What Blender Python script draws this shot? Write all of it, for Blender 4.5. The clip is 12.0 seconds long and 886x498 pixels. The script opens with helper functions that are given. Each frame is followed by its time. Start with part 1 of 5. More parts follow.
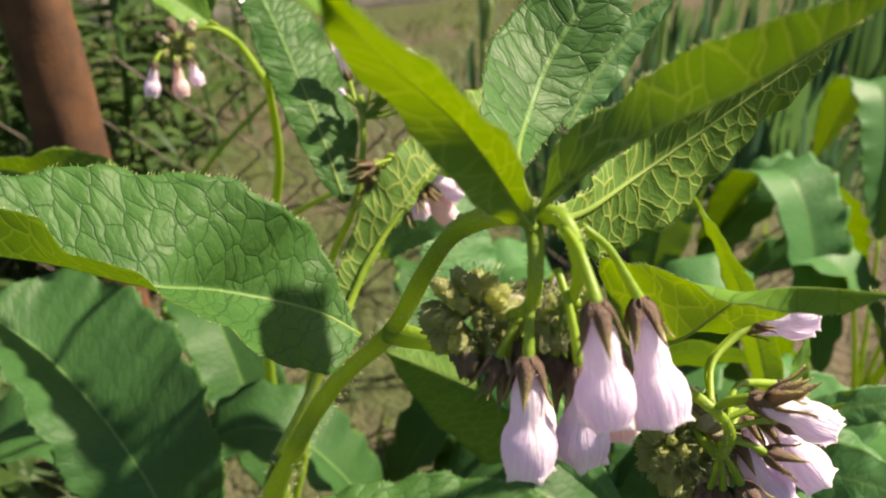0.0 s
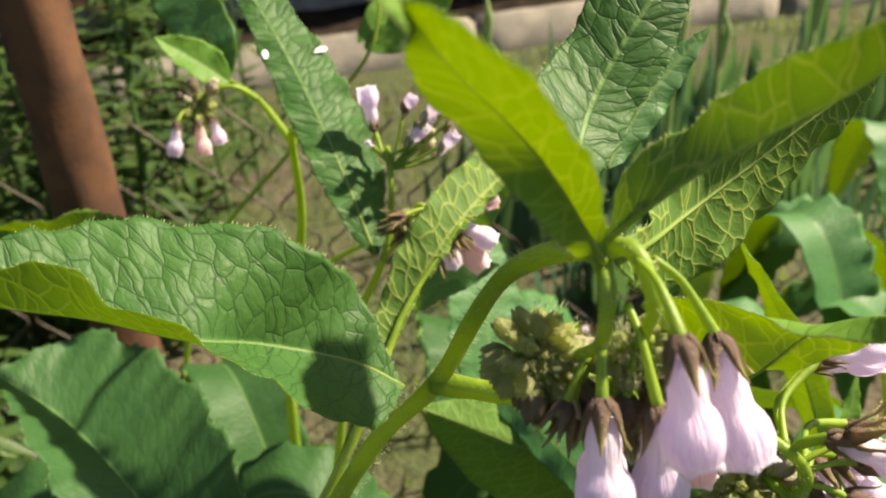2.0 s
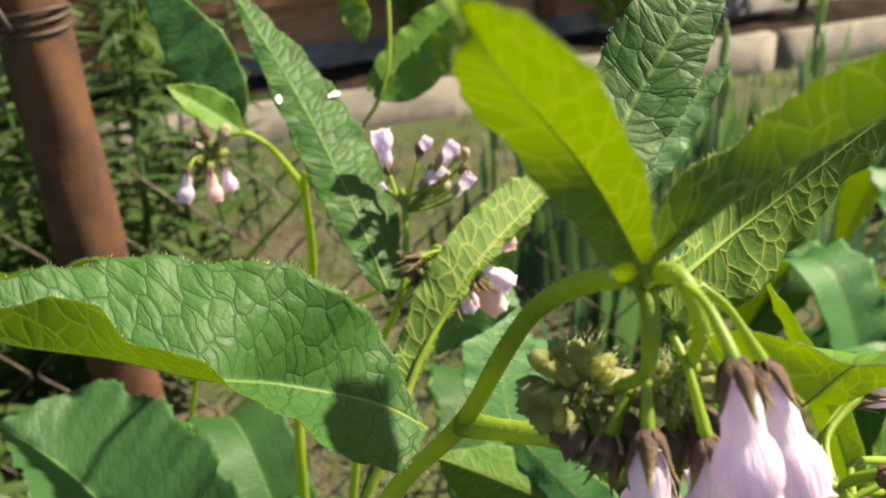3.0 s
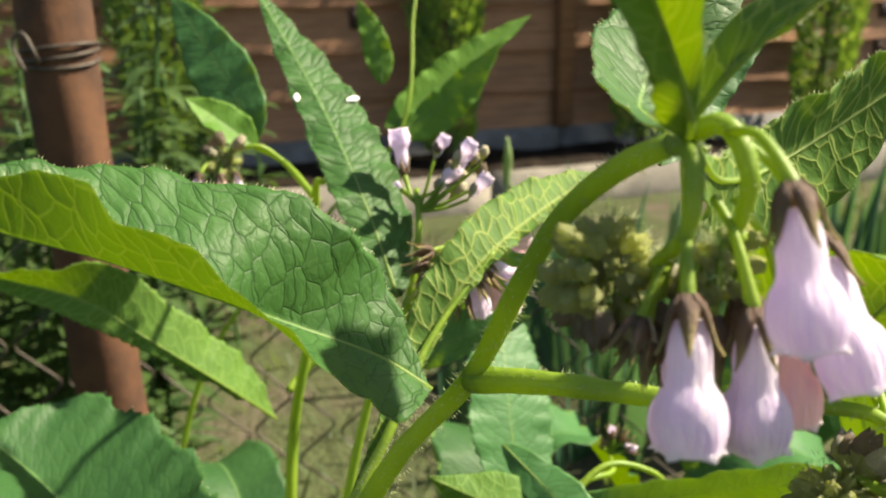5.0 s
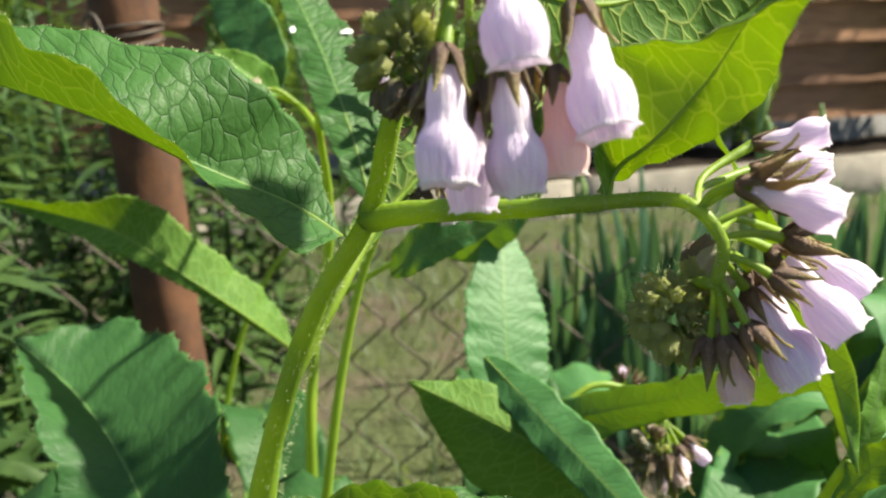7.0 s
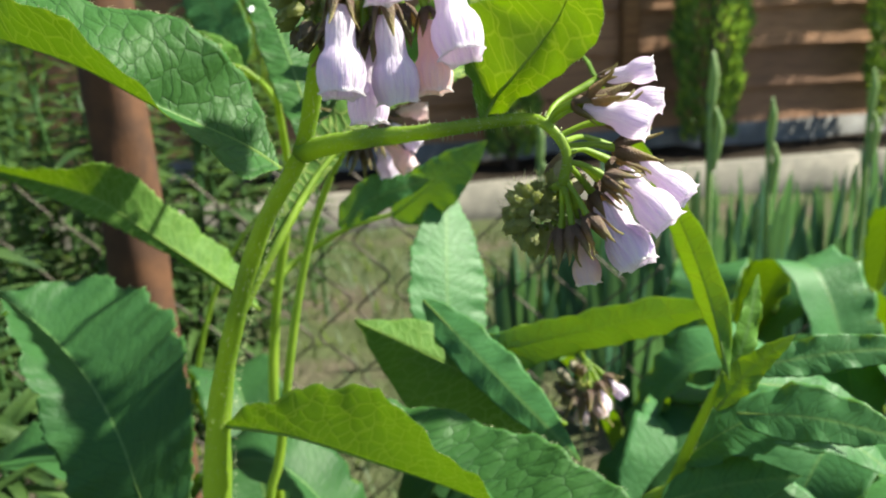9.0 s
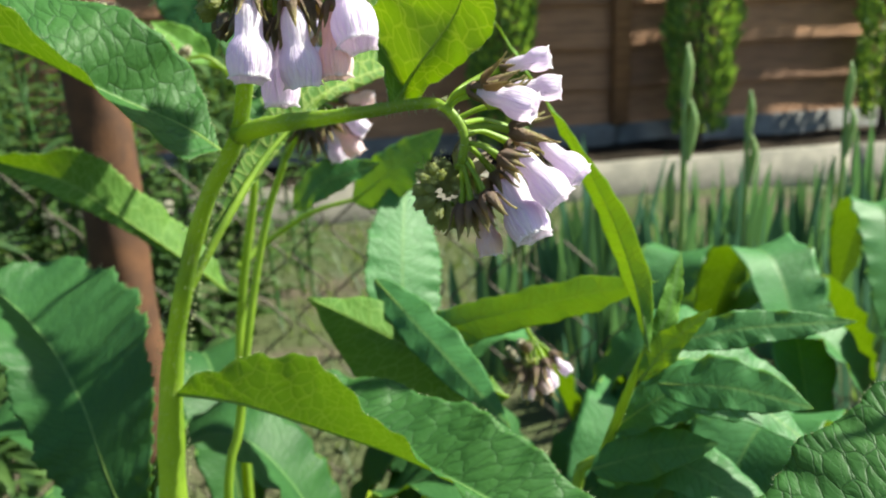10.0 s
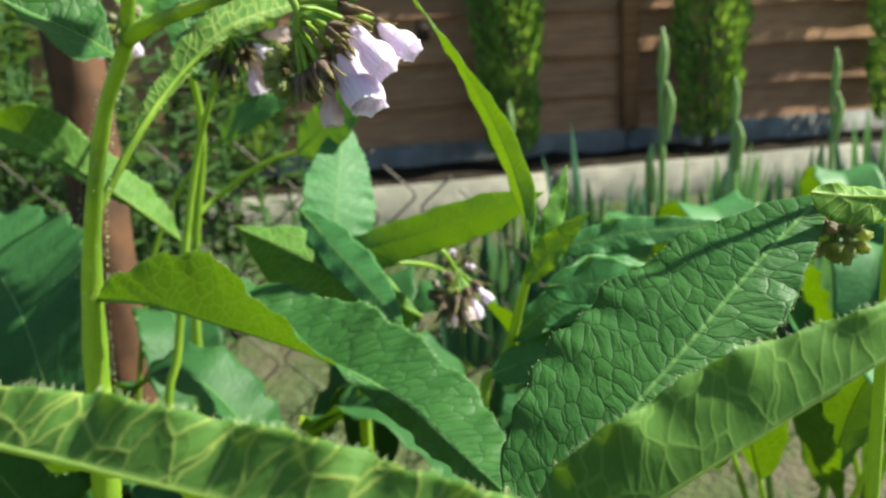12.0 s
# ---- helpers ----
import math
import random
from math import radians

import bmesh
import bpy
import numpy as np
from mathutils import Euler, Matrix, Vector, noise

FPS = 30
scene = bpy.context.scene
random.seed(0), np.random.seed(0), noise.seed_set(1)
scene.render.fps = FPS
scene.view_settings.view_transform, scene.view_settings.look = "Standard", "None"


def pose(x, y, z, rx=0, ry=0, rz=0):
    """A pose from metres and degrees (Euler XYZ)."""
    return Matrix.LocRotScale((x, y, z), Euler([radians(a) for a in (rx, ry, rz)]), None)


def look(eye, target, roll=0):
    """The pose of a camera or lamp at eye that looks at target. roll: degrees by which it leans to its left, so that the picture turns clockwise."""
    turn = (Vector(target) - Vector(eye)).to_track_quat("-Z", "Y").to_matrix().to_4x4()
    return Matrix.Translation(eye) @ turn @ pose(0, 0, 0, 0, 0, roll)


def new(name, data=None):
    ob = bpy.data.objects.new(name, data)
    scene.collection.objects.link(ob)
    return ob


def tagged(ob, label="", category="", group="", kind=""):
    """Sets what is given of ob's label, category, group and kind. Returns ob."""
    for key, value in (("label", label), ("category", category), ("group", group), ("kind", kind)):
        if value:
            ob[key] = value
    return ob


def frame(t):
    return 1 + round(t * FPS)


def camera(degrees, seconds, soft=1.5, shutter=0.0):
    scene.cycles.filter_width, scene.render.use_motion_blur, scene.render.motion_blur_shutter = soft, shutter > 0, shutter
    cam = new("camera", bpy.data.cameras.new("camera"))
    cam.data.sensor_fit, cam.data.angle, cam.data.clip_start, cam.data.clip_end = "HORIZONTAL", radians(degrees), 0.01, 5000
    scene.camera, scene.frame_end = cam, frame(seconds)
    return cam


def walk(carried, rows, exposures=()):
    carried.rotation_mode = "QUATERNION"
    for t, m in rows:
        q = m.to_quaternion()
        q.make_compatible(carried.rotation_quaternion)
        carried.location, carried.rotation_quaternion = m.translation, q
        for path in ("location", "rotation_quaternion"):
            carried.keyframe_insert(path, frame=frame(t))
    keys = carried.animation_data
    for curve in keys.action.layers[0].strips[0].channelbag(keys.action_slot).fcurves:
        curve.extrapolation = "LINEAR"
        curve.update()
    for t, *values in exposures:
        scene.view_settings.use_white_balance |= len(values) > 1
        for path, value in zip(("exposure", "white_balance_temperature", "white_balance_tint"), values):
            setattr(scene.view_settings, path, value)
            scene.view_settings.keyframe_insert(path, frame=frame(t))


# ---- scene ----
cam = camera(55.0, 12.0, soft=2.0)
# seconds, eye, yaw, pitch, roll
ROWS = [
    (0.0, 0.0001, -0.0053, 0.5126, -3.04, -32.1, -0.78),
    (0.5, -0.0001, -0.0091, 0.5061, -2.74, -30.55, -0.88),
    (1.0, -0.0009, -0.0076, 0.5093, -2.43, -30.43, -1.6),
    (1.5, -0.0082, -0.0051, 0.5112, -3.27, -29.87, -1.76),
    (2.0, -0.0081, -0.0015, 0.5073, -2.66, -28.11, -2.77),
    (2.5, -0.0073, 0.0022, 0.508, -2.03, -27.22, -3.86),
    (3.0, -0.0132, 0.0006, 0.502, -2.83, -24.37, -3.17),
    (3.2, -0.0147, 0.0004, 0.4992, -3.01, -23.1, -2.39),
    (4.8, -0.0184, 0.0019, 0.4737, -2.64, -18.54, -0.62),
    (5.0, -0.0154, -0.0007, 0.4655, -2.4, -16.95, -0.27),
    (5.2, -0.0141, -0.0021, 0.4432, -2.48, -15.84, 1.01),
    (5.5, -0.0129, -0.0021, 0.438, -1.81, -13.87, 1.22),
    (6.0, -0.0009, -0.0027, 0.4359, 0.42, -15.35, -0.34),
    (6.5, 0.0101, -0.0089, 0.4343, 2.81, -15.27, -1.22),
    (7.0, 0.0268, -0.0239, 0.4346, 4.93, -15.51, -2.29),
    (7.2, 0.0321, -0.0266, 0.4354, 5.19, -16.04, -2.53),
    (8.8, 0.0423, -0.0627, 0.4258, 3.57, -15.22, -2.23),
    (9.0, 0.0448, -0.0639, 0.4252, 3.61, -15.3, -2.09),
    (9.5, 0.049, -0.0725, 0.4244, 2.88, -15.48, -1.53),
    (10.0, 0.0657, -0.0803, 0.4246, 3.52, -15.78, -1.83),
    (10.5, 0.0801, -0.0895, 0.4202, 4.25, -15.51, -2.17),
    (11.0, 0.0939, -0.1013, 0.4044, 4.65, -14.21, -2.73),
    (11.5, 0.1038, -0.1044, 0.395, 4.99, -13.85, -2.99),
    (12.0, 0.1133, -0.1074, 0.3905, 5.41, -14.38, -3.03),
]
walk(cam, [(t, pose(x, y, z, 90 + pitch, 0, yaw) @ pose(0, 0, 0, 0, 0, roll)) for t, x, y, z, yaw, pitch, roll in ROWS], exposures=[(0.0, 1.62, 7800.0, 12.0), (5.5, 1.78, 7300.0, 7.0), (9.0, 1.80, 6500.0, 0.0), (12.0, 1.80, 6400.0, -7.0)])
cam.data.dof.use_dof = True
cam.data.dof.focus_distance = 0.17
cam.data.dof.aperture_fstop = 24.0

# ---------------------------------------------------------------- light
SUN_TO = Vector((0.66, 0.16, 0.735)).normalized()
world = bpy.data.worlds.new("world")
scene.world = world
world.use_nodes = True
wn = world.node_tree
sky = wn.nodes.new("ShaderNodeTexSky")
sky.sky_type = "NISHITA"
sky.sun_disc = False
sky.sun_elevation = math.asin(SUN_TO.z)
sky.sun_rotation = math.atan2(SUN_TO.x, SUN_TO.y)
wn.nodes["Background"].inputs["Strength"].default_value = 0.060
wn.links.new(sky.outputs["Color"], wn.nodes["Background"].inputs["Color"])
sun = new("sun", bpy.data.lights.new("sun", "SUN"))
sun.data.energy = 5.0
sun.data.angle = radians(1.5)
sun.data.color = (1.0, 0.93, 0.80)
sun.matrix_world = look((0, 0, 3), Vector((0, 0, 3)) - SUN_TO)


# ---------------------------------------------------------------- materials
class Nodes:
    """A small node-material writer."""

    def __init__(self, name):
        self.mat = bpy.data.materials.new(name)
        self.mat.use_nodes = True
        self.nt = self.mat.node_tree
        self.bsdf = self.nt.nodes["Principled BSDF"]
        self.out = self.nt.nodes["Material Output"]

    def n(self, kind, **sets):
        node = self.nt.nodes.new("ShaderNode" + kind)
        for key, value in sets.items():
            setattr(node, key, value)
        return node

    def link(self, a, b):
        self.nt.links.new(a, b)

    def put(self, sock, v):
        if isinstance(v, bpy.types.NodeSocket):
            self.link(v, sock)
        else:
            sock.default_value = v

    def math(self, op, a, b=0.0, clamp=False):
        m = self.n("Math", operation=op, use_clamp=clamp)
        self.put(m.inputs[0], a)
        self.put(m.inputs[1], b)
        return m.outputs[0]

    def ramp(self, v, lo, hi, a=0.0, b=1.0):
        m = self.n("MapRange")
        m.interpolation_type = "SMOOTHSTEP"
        for i, x in enumerate((v, lo, hi, a, b)):
            self.put(m.inputs[i], x)
        return m.outputs[0]

    def mix(self, f, a, b, blend="MIX"):
        m = self.n("Mix", data_type="RGBA", blend_type=blend)
        self.put(m.inputs[0], f)
        for i, c in ((6, a), (7, b)):
            self.put(m.inputs[i], (*c, 1) if isinstance(c, tuple) and len(c) == 3 else c)
        return m.outputs[2]

    def noise(self, vec, scale, detail=3.0, rough=0.55):
        m = self.n("TexNoise")
        if vec is not None:
            self.link(vec, m.inputs["Vector"])
        m.inputs["Scale"].default_value, m.inputs["Detail"].default_value, m.inputs["Roughness"].default_value = scale, detail, rough
        return m.outputs["Fac"]

    def obj(self):
        return self.n("TexCoord").outputs["Object"]

    def bump(self, height, dist, strength=1.0):
        b = self.n("Bump")
        b.inputs["Strength"].default_value, b.inputs["Distance"].default_value = strength, dist
        self.link(height, b.inputs["Height"])
        self.link(b.outputs[0], self.bsdf.inputs["Normal"])
        return b.outputs[0]

    def thin(self, colour, amount, normal=None):
        """Light that comes through: part of the surface is translucent."""
        tr, mx = self.n("BsdfTranslucent"), self.n("MixShader")
        self.put(tr.inputs["Color"], (*colour, 1) if isinstance(colour, tuple) else colour)
        if normal:
            self.link(normal, tr.inputs["Normal"])
        mx.inputs[0].default_value = amount
        self.link(self.bsdf.outputs[0], mx.inputs[1])
        self.link(tr.outputs[0], mx.inputs[2])
        self.link(mx.outputs[0], self.out.inputs[0])


def leaf_material(name, base, dark, vein, through_colour, amount, relief, rough=0.5, rib=(0.15, 0.27, 0.085), gloss=0.18):
    """A netted leaf face; the uv map is in centimetres along and across the blade."""
    base, dark, vein, through_colour, rib = (tuple(0.86 * c for c in v) for v in (base, dark, vein, through_colour, rib))
    k = Nodes(name)
    uv = k.n("UVMap").outputs[0]
    sep = k.n("SeparateXYZ")
    k.link(uv, sep.inputs[0])
    x, y = sep.outputs[0], sep.outputs[1]
    ay = k.math("ABSOLUTE", y)
    skew = k.math("SUBTRACT", x, k.math("ADD", k.math("MULTIPLY", ay, 0.45), k.math("MULTIPLY", k.math("MULTIPLY", ay, ay), 0.16)))
    wob = k.noise(uv, 1.3, 2.0)
    skew2 = k.math("ADD", skew, k.math("MULTIPLY", wob, 0.5))
    fr = k.math("FRACT", k.math("MULTIPLY", skew2, 1.0))
    lat = k.ramp(k.math("ABSOLUTE", k.math("SUBTRACT", fr, 0.5)), 0.0, 0.04, 1.0, 0.0)
    comb = k.n("CombineXYZ")
    k.link(k.math("MULTIPLY", k.math("ADD", k.math("SUBTRACT", x, k.math("MULTIPLY", ay, 0.45)), k.math("MULTIPLY", wob, 0.3)), 1.2), comb.inputs[0])
    k.link(k.math("MULTIPLY", k.math("ADD", y, k.math("MULTIPLY", k.noise(uv, 1.9, 2.0), 0.25)), 0.75), comb.inputs[1])
    nets, domes = [], []
    for scale, width in ((2.0, 0.055 if relief > 0 else 0.085), (4.6, 0.05)):
        vor = k.n("TexVoronoi", feature="DISTANCE_TO_EDGE", voronoi_dimensions="2D")
        vor.inputs["Scale"].default_value = scale
        k.link(comb.outputs[0], vor.inputs["Vector"])
        domes.append(k.ramp(vor.outputs["Distance"], -0.10, 0.34))
        nets.append(k.ramp(vor.outputs["Distance"], 0.0, width, 1.0, 0.0))
    mid = k.ramp(ay, 0.025, 0.075, 1.0, 0.0)
    net = k.math("MAXIMUM", k.math("MAXIMUM", lat, k.math("MULTIPLY", nets[0], 0.8)), k.math("MULTIPLY", nets[1], 0.22))
    allv = k.math("MAXIMUM", net, mid)
    blotch = k.ramp(k.noise(k.obj(), 55.0, 4.0), 0.35, 0.7)
    col = k.mix(blotch, base, dark)
    fine = k.noise(k.obj(), 900.0, 2.0)
    col = k.mix(k.math("MULTIPLY", fine, 0.35), col, dark)
    col = k.mix(k.math("MULTIPLY", net, 0.9 if relief > 0 else 0.85), col, vein)
    col = k.mix(k.math("MULTIPLY", mid, 0.8), col, rib)
    k.link(col, k.bsdf.inputs["Base Color"])
    k.bsdf.inputs["Roughness"].default_value = rough
    k.bsdf.inputs["Specular IOR Level"].default_value = gloss
    dome = k.math("ADD", k.math("MULTIPLY", domes[0], relief), k.math("MULTIPLY", domes[1], relief * 0.18))
    h = k.math("ADD", k.math("ADD", k.math("MULTIPLY", allv, -0.4 * relief), dome), k.math("MULTIPLY", fine, 0.10))
    nb = k.bump(h, 0.00045, 0.8)
    k.thin(k.mix(k.math("MULTIPLY", net, 0.6), through_colour, tuple(c * 0.6 for c in through_colour) if relief > 0 else (0.86, 0.88, 0.28)), amount, nb)
    return k.mat


def soft_material(name, a, b, scale, rough=0.6, trans=None, amount=0.3, relief=0.0004, metal=0.0):
    """Two mottled colours with fine grain."""
    k = Nodes(name)
    o = k.obj()
    big, fine = k.noise(o, scale, 4.0), k.noise(o, scale * 9, 3.0)
    col = k.mix(k.ramp(big, 0.35, 0.65), a, b)
    col = k.mix(k.math("MULTIPLY", fine, 0.3), col, tuple(c * 0.55 for c in b))
    k.link(col, k.bsdf.inputs["Base Color"])
    k.bsdf.inputs["Roughness"].default_value = rough
    k.bsdf.inputs["Metallic"].default_value = metal
    nb = k.bump(k.math("ADD", big, k.math("MULTIPLY", fine, 0.6)), relief, 0.8)
    if trans:
        k.thin(trans, amount, nb)
    return k.mat


LEAF_TOP = leaf_material("leaf_upper", (0.054, 0.142, 0.036), (0.037, 0.108, 0.029), (0.018, 0.056, 0.018), (0.44, 0.62, 0.04), 0.36, 0.60, 0.5)
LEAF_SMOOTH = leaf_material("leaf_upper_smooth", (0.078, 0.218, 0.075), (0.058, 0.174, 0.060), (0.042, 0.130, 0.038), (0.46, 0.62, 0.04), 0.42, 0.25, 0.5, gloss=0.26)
LEAF_LOW = leaf_material("leaf_under", (0.115, 0.225, 0.048), (0.085, 0.180, 0.038), (0.42, 0.48, 0.12), (0.47, 0.62, 0.035), 0.45, -0.6, 0.6, (0.36, 0.44, 0.13))
LOW_SMOOTH = leaf_material("leaf_under_smooth", (0.13, 0.25, 0.050), (0.095, 0.20, 0.040), (0.21, 0.34, 0.075), (0.46, 0.61, 0.035), 0.46, -0.3, 0.6, (0.28, 0.40, 0.11))
# Darker copy of the smooth face: the shade on low leaves, put into colour
SHADED_TOP = leaf_material("shaded_leaf_upper", (0.044, 0.122, 0.036), (0.032, 0.094, 0.030), (0.030, 0.088, 0.032), (0.32, 0.48, 0.04), 0.34, 0.3, 0.5)
YOUNG_TOP = leaf_material("young_leaf_upper", (0.16, 0.32, 0.055), (0.11, 0.25, 0.045), (0.07, 0.17, 0.03), (0.56, 0.70, 0.05), 0.48, 0.2, 0.5)
YOUNG_LOW = leaf_material("young_leaf_under", (0.17, 0.32, 0.055), (0.125, 0.26, 0.045), (0.42, 0.50, 0.14), (0.45, 0.60, 0.05), 0.46, -0.5, 0.55, (0.38, 0.48, 0.14))
FAR_LEAF = soft_material("distant_leaf", (0.064, 0.145, 0.043), (0.038, 0.098, 0.030), 30, 0.55, (0.212, 0.340, 0.043), 0.35)
WEED_LEAF = soft_material("weed_leaf", (0.060, 0.112, 0.026), (0.021, 0.050, 0.013), 25, 0.5, (0.10, 0.17, 0.025), 0.28)
IRIS_LEAF = soft_material("iris_leaf", (0.051, 0.128, 0.072), (0.029, 0.085, 0.043), 22, 0.45, (0.102, 0.212, 0.060), 0.3)
IRIS_BUD = soft_material("iris_bud", (0.26, 0.36, 0.14), (0.18, 0.29, 0.10), 60, 0.5, (0.35, 0.45, 0.12), 0.3)
GRASS = soft_material("grass_blade", (0.060, 0.094, 0.027), (0.034, 0.060, 0.019), 14, 0.6, (0.165, 0.240, 0.038), 0.35)
STEM = soft_material("green_stem", (0.24, 0.36, 0.034), (0.165, 0.275, 0.028), 70, 0.5, (0.46, 0.58, 0.035), 0.38)
BRISTLE = soft_material("pale_bristle", (0.55, 0.60, 0.35), (0.45, 0.52, 0.28), 200, 0.6, (0.6, 0.65, 0.35), 0.4)
RIB = soft_material("leaf_midrib", (0.27, 0.38, 0.10), (0.20, 0.31, 0.08), 70, 0.5, (0.50, 0.62, 0.10), 0.6)


def calyx_material():
    """Dark purple-brown at the base, turning olive towards the tips."""
    k = Nodes("purple_brown_calyx")
    o = k.obj()
    sep = k.n("SeparateXYZ")
    k.link(o, sep.inputs[0])
    f = k.ramp(k.math("ADD", sep.outputs[2], k.math("MULTIPLY", k.noise(o, 9.0, 3.0), 0.3)), 0.22, 0.50)
    col = k.mix(f, (0.27, 0.175, 0.14), (0.50, 0.45, 0.17))
    k.link(k.mix(k.math("MULTIPLY", k.noise(o, 40.0, 2.0), 0.5), col, (0.06, 0.04, 0.04)), k.bsdf.inputs["Base Color"])
    k.bsdf.inputs["Roughness"].default_value = 0.65
    nb = k.bump(k.noise(o, 60.0, 2.0), 0.04, 0.6)
    k.thin((0.48, 0.36, 0.16), 0.4, nb)
    return k.mat


def bud_tip_material():
    """Hairy bud tips, from dark purple-brown to pale, bud by bud."""
    k = Nodes("bud_tips")
    r = k.n("ObjectInfo").outputs["Random"]
    col = k.mix(k.ramp(r, 0.30, 0.85), (0.19, 0.13, 0.125), (0.80, 0.74, 0.56))
    k.link(k.mix(k.math("MULTIPLY", k.noise(k.obj(), 14.0, 3.0), 0.5), col, (0.20, 0.19, 0.09)), k.bsdf.inputs["Base Color"])
    k.bsdf.inputs["Roughness"].default_value = 0.7
    nb = k.bump(k.noise(k.obj(), 30.0, 2.0), 0.05, 0.6)
    k.thin((0.50, 0.42, 0.20), 0.35, nb)
    return k.mat


CALYX = calyx_material()
BUD_GREEN = soft_material("bud_green", (0.74, 0.76, 0.38), (0.58, 0.64, 0.28), 3, 0.6, (0.78, 0.82, 0.26), 0.5, relief=0.03)
BUD_TIP = bud_tip_material()
SPECK = soft_material("white_dropping", (0.85, 0.86, 0.84), (0.75, 0.76, 0.74), 200, 0.6)
RUST = soft_material("rusty_tube", (0.100, 0.040, 0.015), (0.052, 0.021, 0.009), 38, 0.85, relief=0.0006, metal=0.15)
WIRE = soft_material("dark_wire", (0.055, 0.042, 0.035), (0.09, 0.075, 0.06), 90, 0.6, metal=0.5)
CONCRETE = soft_material("concrete_edging", (0.216, 0.192, 0.160), (0.136, 0.124, 0.104), 14, 0.9, relief=0.003)
STONE = soft_material("grey_slab", (0.19, 0.185, 0.19), (0.11, 0.105, 0.105), 12, 0.85, relief=0.003)
BARK = soft_material("conifer_bark", (0.10, 0.065, 0.045), (0.06, 0.04, 0.03), 60, 0.9)
CONIFER = soft_material("conifer_scales", (0.130, 0.245, 0.050), (0.066, 0.142, 0.031), 20, 0.6, (0.221, 0.354, 0.033), 0.25)
CONIFER_TIP = soft_material("conifer_tips", (0.300, 0.430, 0.060), (0.205, 0.330, 0.050), 20, 0.6, (0.383, 0.517, 0.056), 0.3)


def petal_material(name, pale, deep, through_colour):
    """Lilac petal: paler neck, fine lengthwise streaks."""
    k = Nodes(name)
    sep = k.n("SeparateXYZ")
    k.link(k.obj(), sep.inputs[0])
    ang = k.math("ARCTAN2", sep.outputs[1], sep.outputs[0])
    comb = k.n("CombineXYZ")
    k.link(k.math("MULTIPLY", ang, 2.2), comb.inputs[0])
    k.link(k.math("MULTIPLY", sep.outputs[2], 1.2), comb.inputs[1])
    streak = k.noise(comb.outputs[0], 2.2, 3.0)
    down = k.ramp(sep.outputs[2], 0.40, 0.82)
    f = k.math("MULTIPLY", k.ramp(streak, 0.3, 0.7), k.math("ADD", k.math("MULTIPLY", down, 0.55), 0.35))
    rim = k.ramp(sep.outputs[2], 0.93, 0.99)
    k.link(k.mix(rim, k.mix(f, pale, deep), (0.92, 0.90, 0.92)), k.bsdf.inputs["Base Color"])
    k.bsdf.inputs["Roughness"].default_value = 0.5
    nb = k.bump(streak, 0.05, 0.35)
    k.thin(through_colour, 0.60, nb)
    return k.mat


PETAL = petal_material("lilac_petal", (0.94, 0.89, 0.94), (0.66, 0.51, 0.83), (0.95, 0.86, 0.97))
PETAL_PINK = petal_material("pink_petal", (0.92, 0.74, 0.67), (0.78, 0.62, 0.80), (0.94, 0.78, 0.78))


def ground_material():
    k = Nodes("garden_ground")
    o = k.obj()
    big, mid_n, fine = k.noise(o, 2.4, 5.0), k.noise(o, 11.0, 5.0), k.noise(o, 90.0, 4.0)
    soil = k.mix(mid_n, (0.108, 0.086, 0.066), (0.042, 0.033, 0.026))
    moss = k.mix(fine, (0.068, 0.080, 0.034), (0.034, 0.043, 0.020))
    k.link(k.mix(k.ramp(k.math("ADD", k.math("MULTIPLY", big, 0.7), k.math("MULTIPLY", mid_n, 0.3)), 0.36, 0.52), soil, moss), k.bsdf.inputs["Base Color"])
    k.bsdf.inputs["Roughness"].default_value = 0.95
    k.bsdf.inputs["Specular IOR Level"].default_value = 0.1
    k.bump(k.math("ADD", mid_n, k.math("MULTIPLY", fine, 0.5)), 0.02, 0.9)
    return k.mat


def wood_material():
    k = Nodes("stained_fence_wood")
    o = k.obj()
    mp = k.n("Mapping")
    mp.inputs["Scale"].default_value = (1.2, 14.0, 14.0)
    k.link(o, mp.inputs[0])
    info = k.n("ObjectInfo").outputs["Random"]
    grain, wide = k.noise(mp.outputs[0], 7.0, 5.0, 0.65), k.noise(o, 5.0, 3.0)
    col = k.mix(k.ramp(grain, 0.35, 0.68), (0.40, 0.185, 0.092), (0.170, 0.075, 0.040))
    col = k.mix(k.math("MULTIPLY", wide, 0.45), col, (0.46, 0.26, 0.14))
    col = k.mix(k.math("MULTIPLY", info, 0.6), col, (0.14, 0.066, 0.042))
    k.link(col, k.bsdf.inputs["Base Color"])
    k.bsdf.inputs["Roughness"].default_value = 0.8
    k.bump(grain, 0.004, 0.8)
    return k.mat


GROUND, WOOD = ground_material(), wood_material()
# Dark brown of the blocks that imitate shaded gaps between the planks
GAP_SHADE = soft_material("gap_shade_wood", (0.060, 0.030, 0.020), (0.032, 0.017, 0.012), 40, 0.85, relief=0.002)


# ---------------------------------------------------------------- builders
def thing(name, base, label, category, group="", kind=""):
    ob = new(name)
    ob.location = base
    ob.empty_display_size = 0.02
    return tagged(ob, label, category, group, kind)


def hang(ob, parent):
    """Parents ob, keeping its place in the world."""
    ob.parent = parent
    m = Matrix.Translation(parent.location)
    if parent.parent:
        m = Matrix.Translation(parent.parent.location) @ parent.matrix_parent_inverse @ parent.matrix_basis
    ob.matrix_parent_inverse = m.inverted()
    return ob


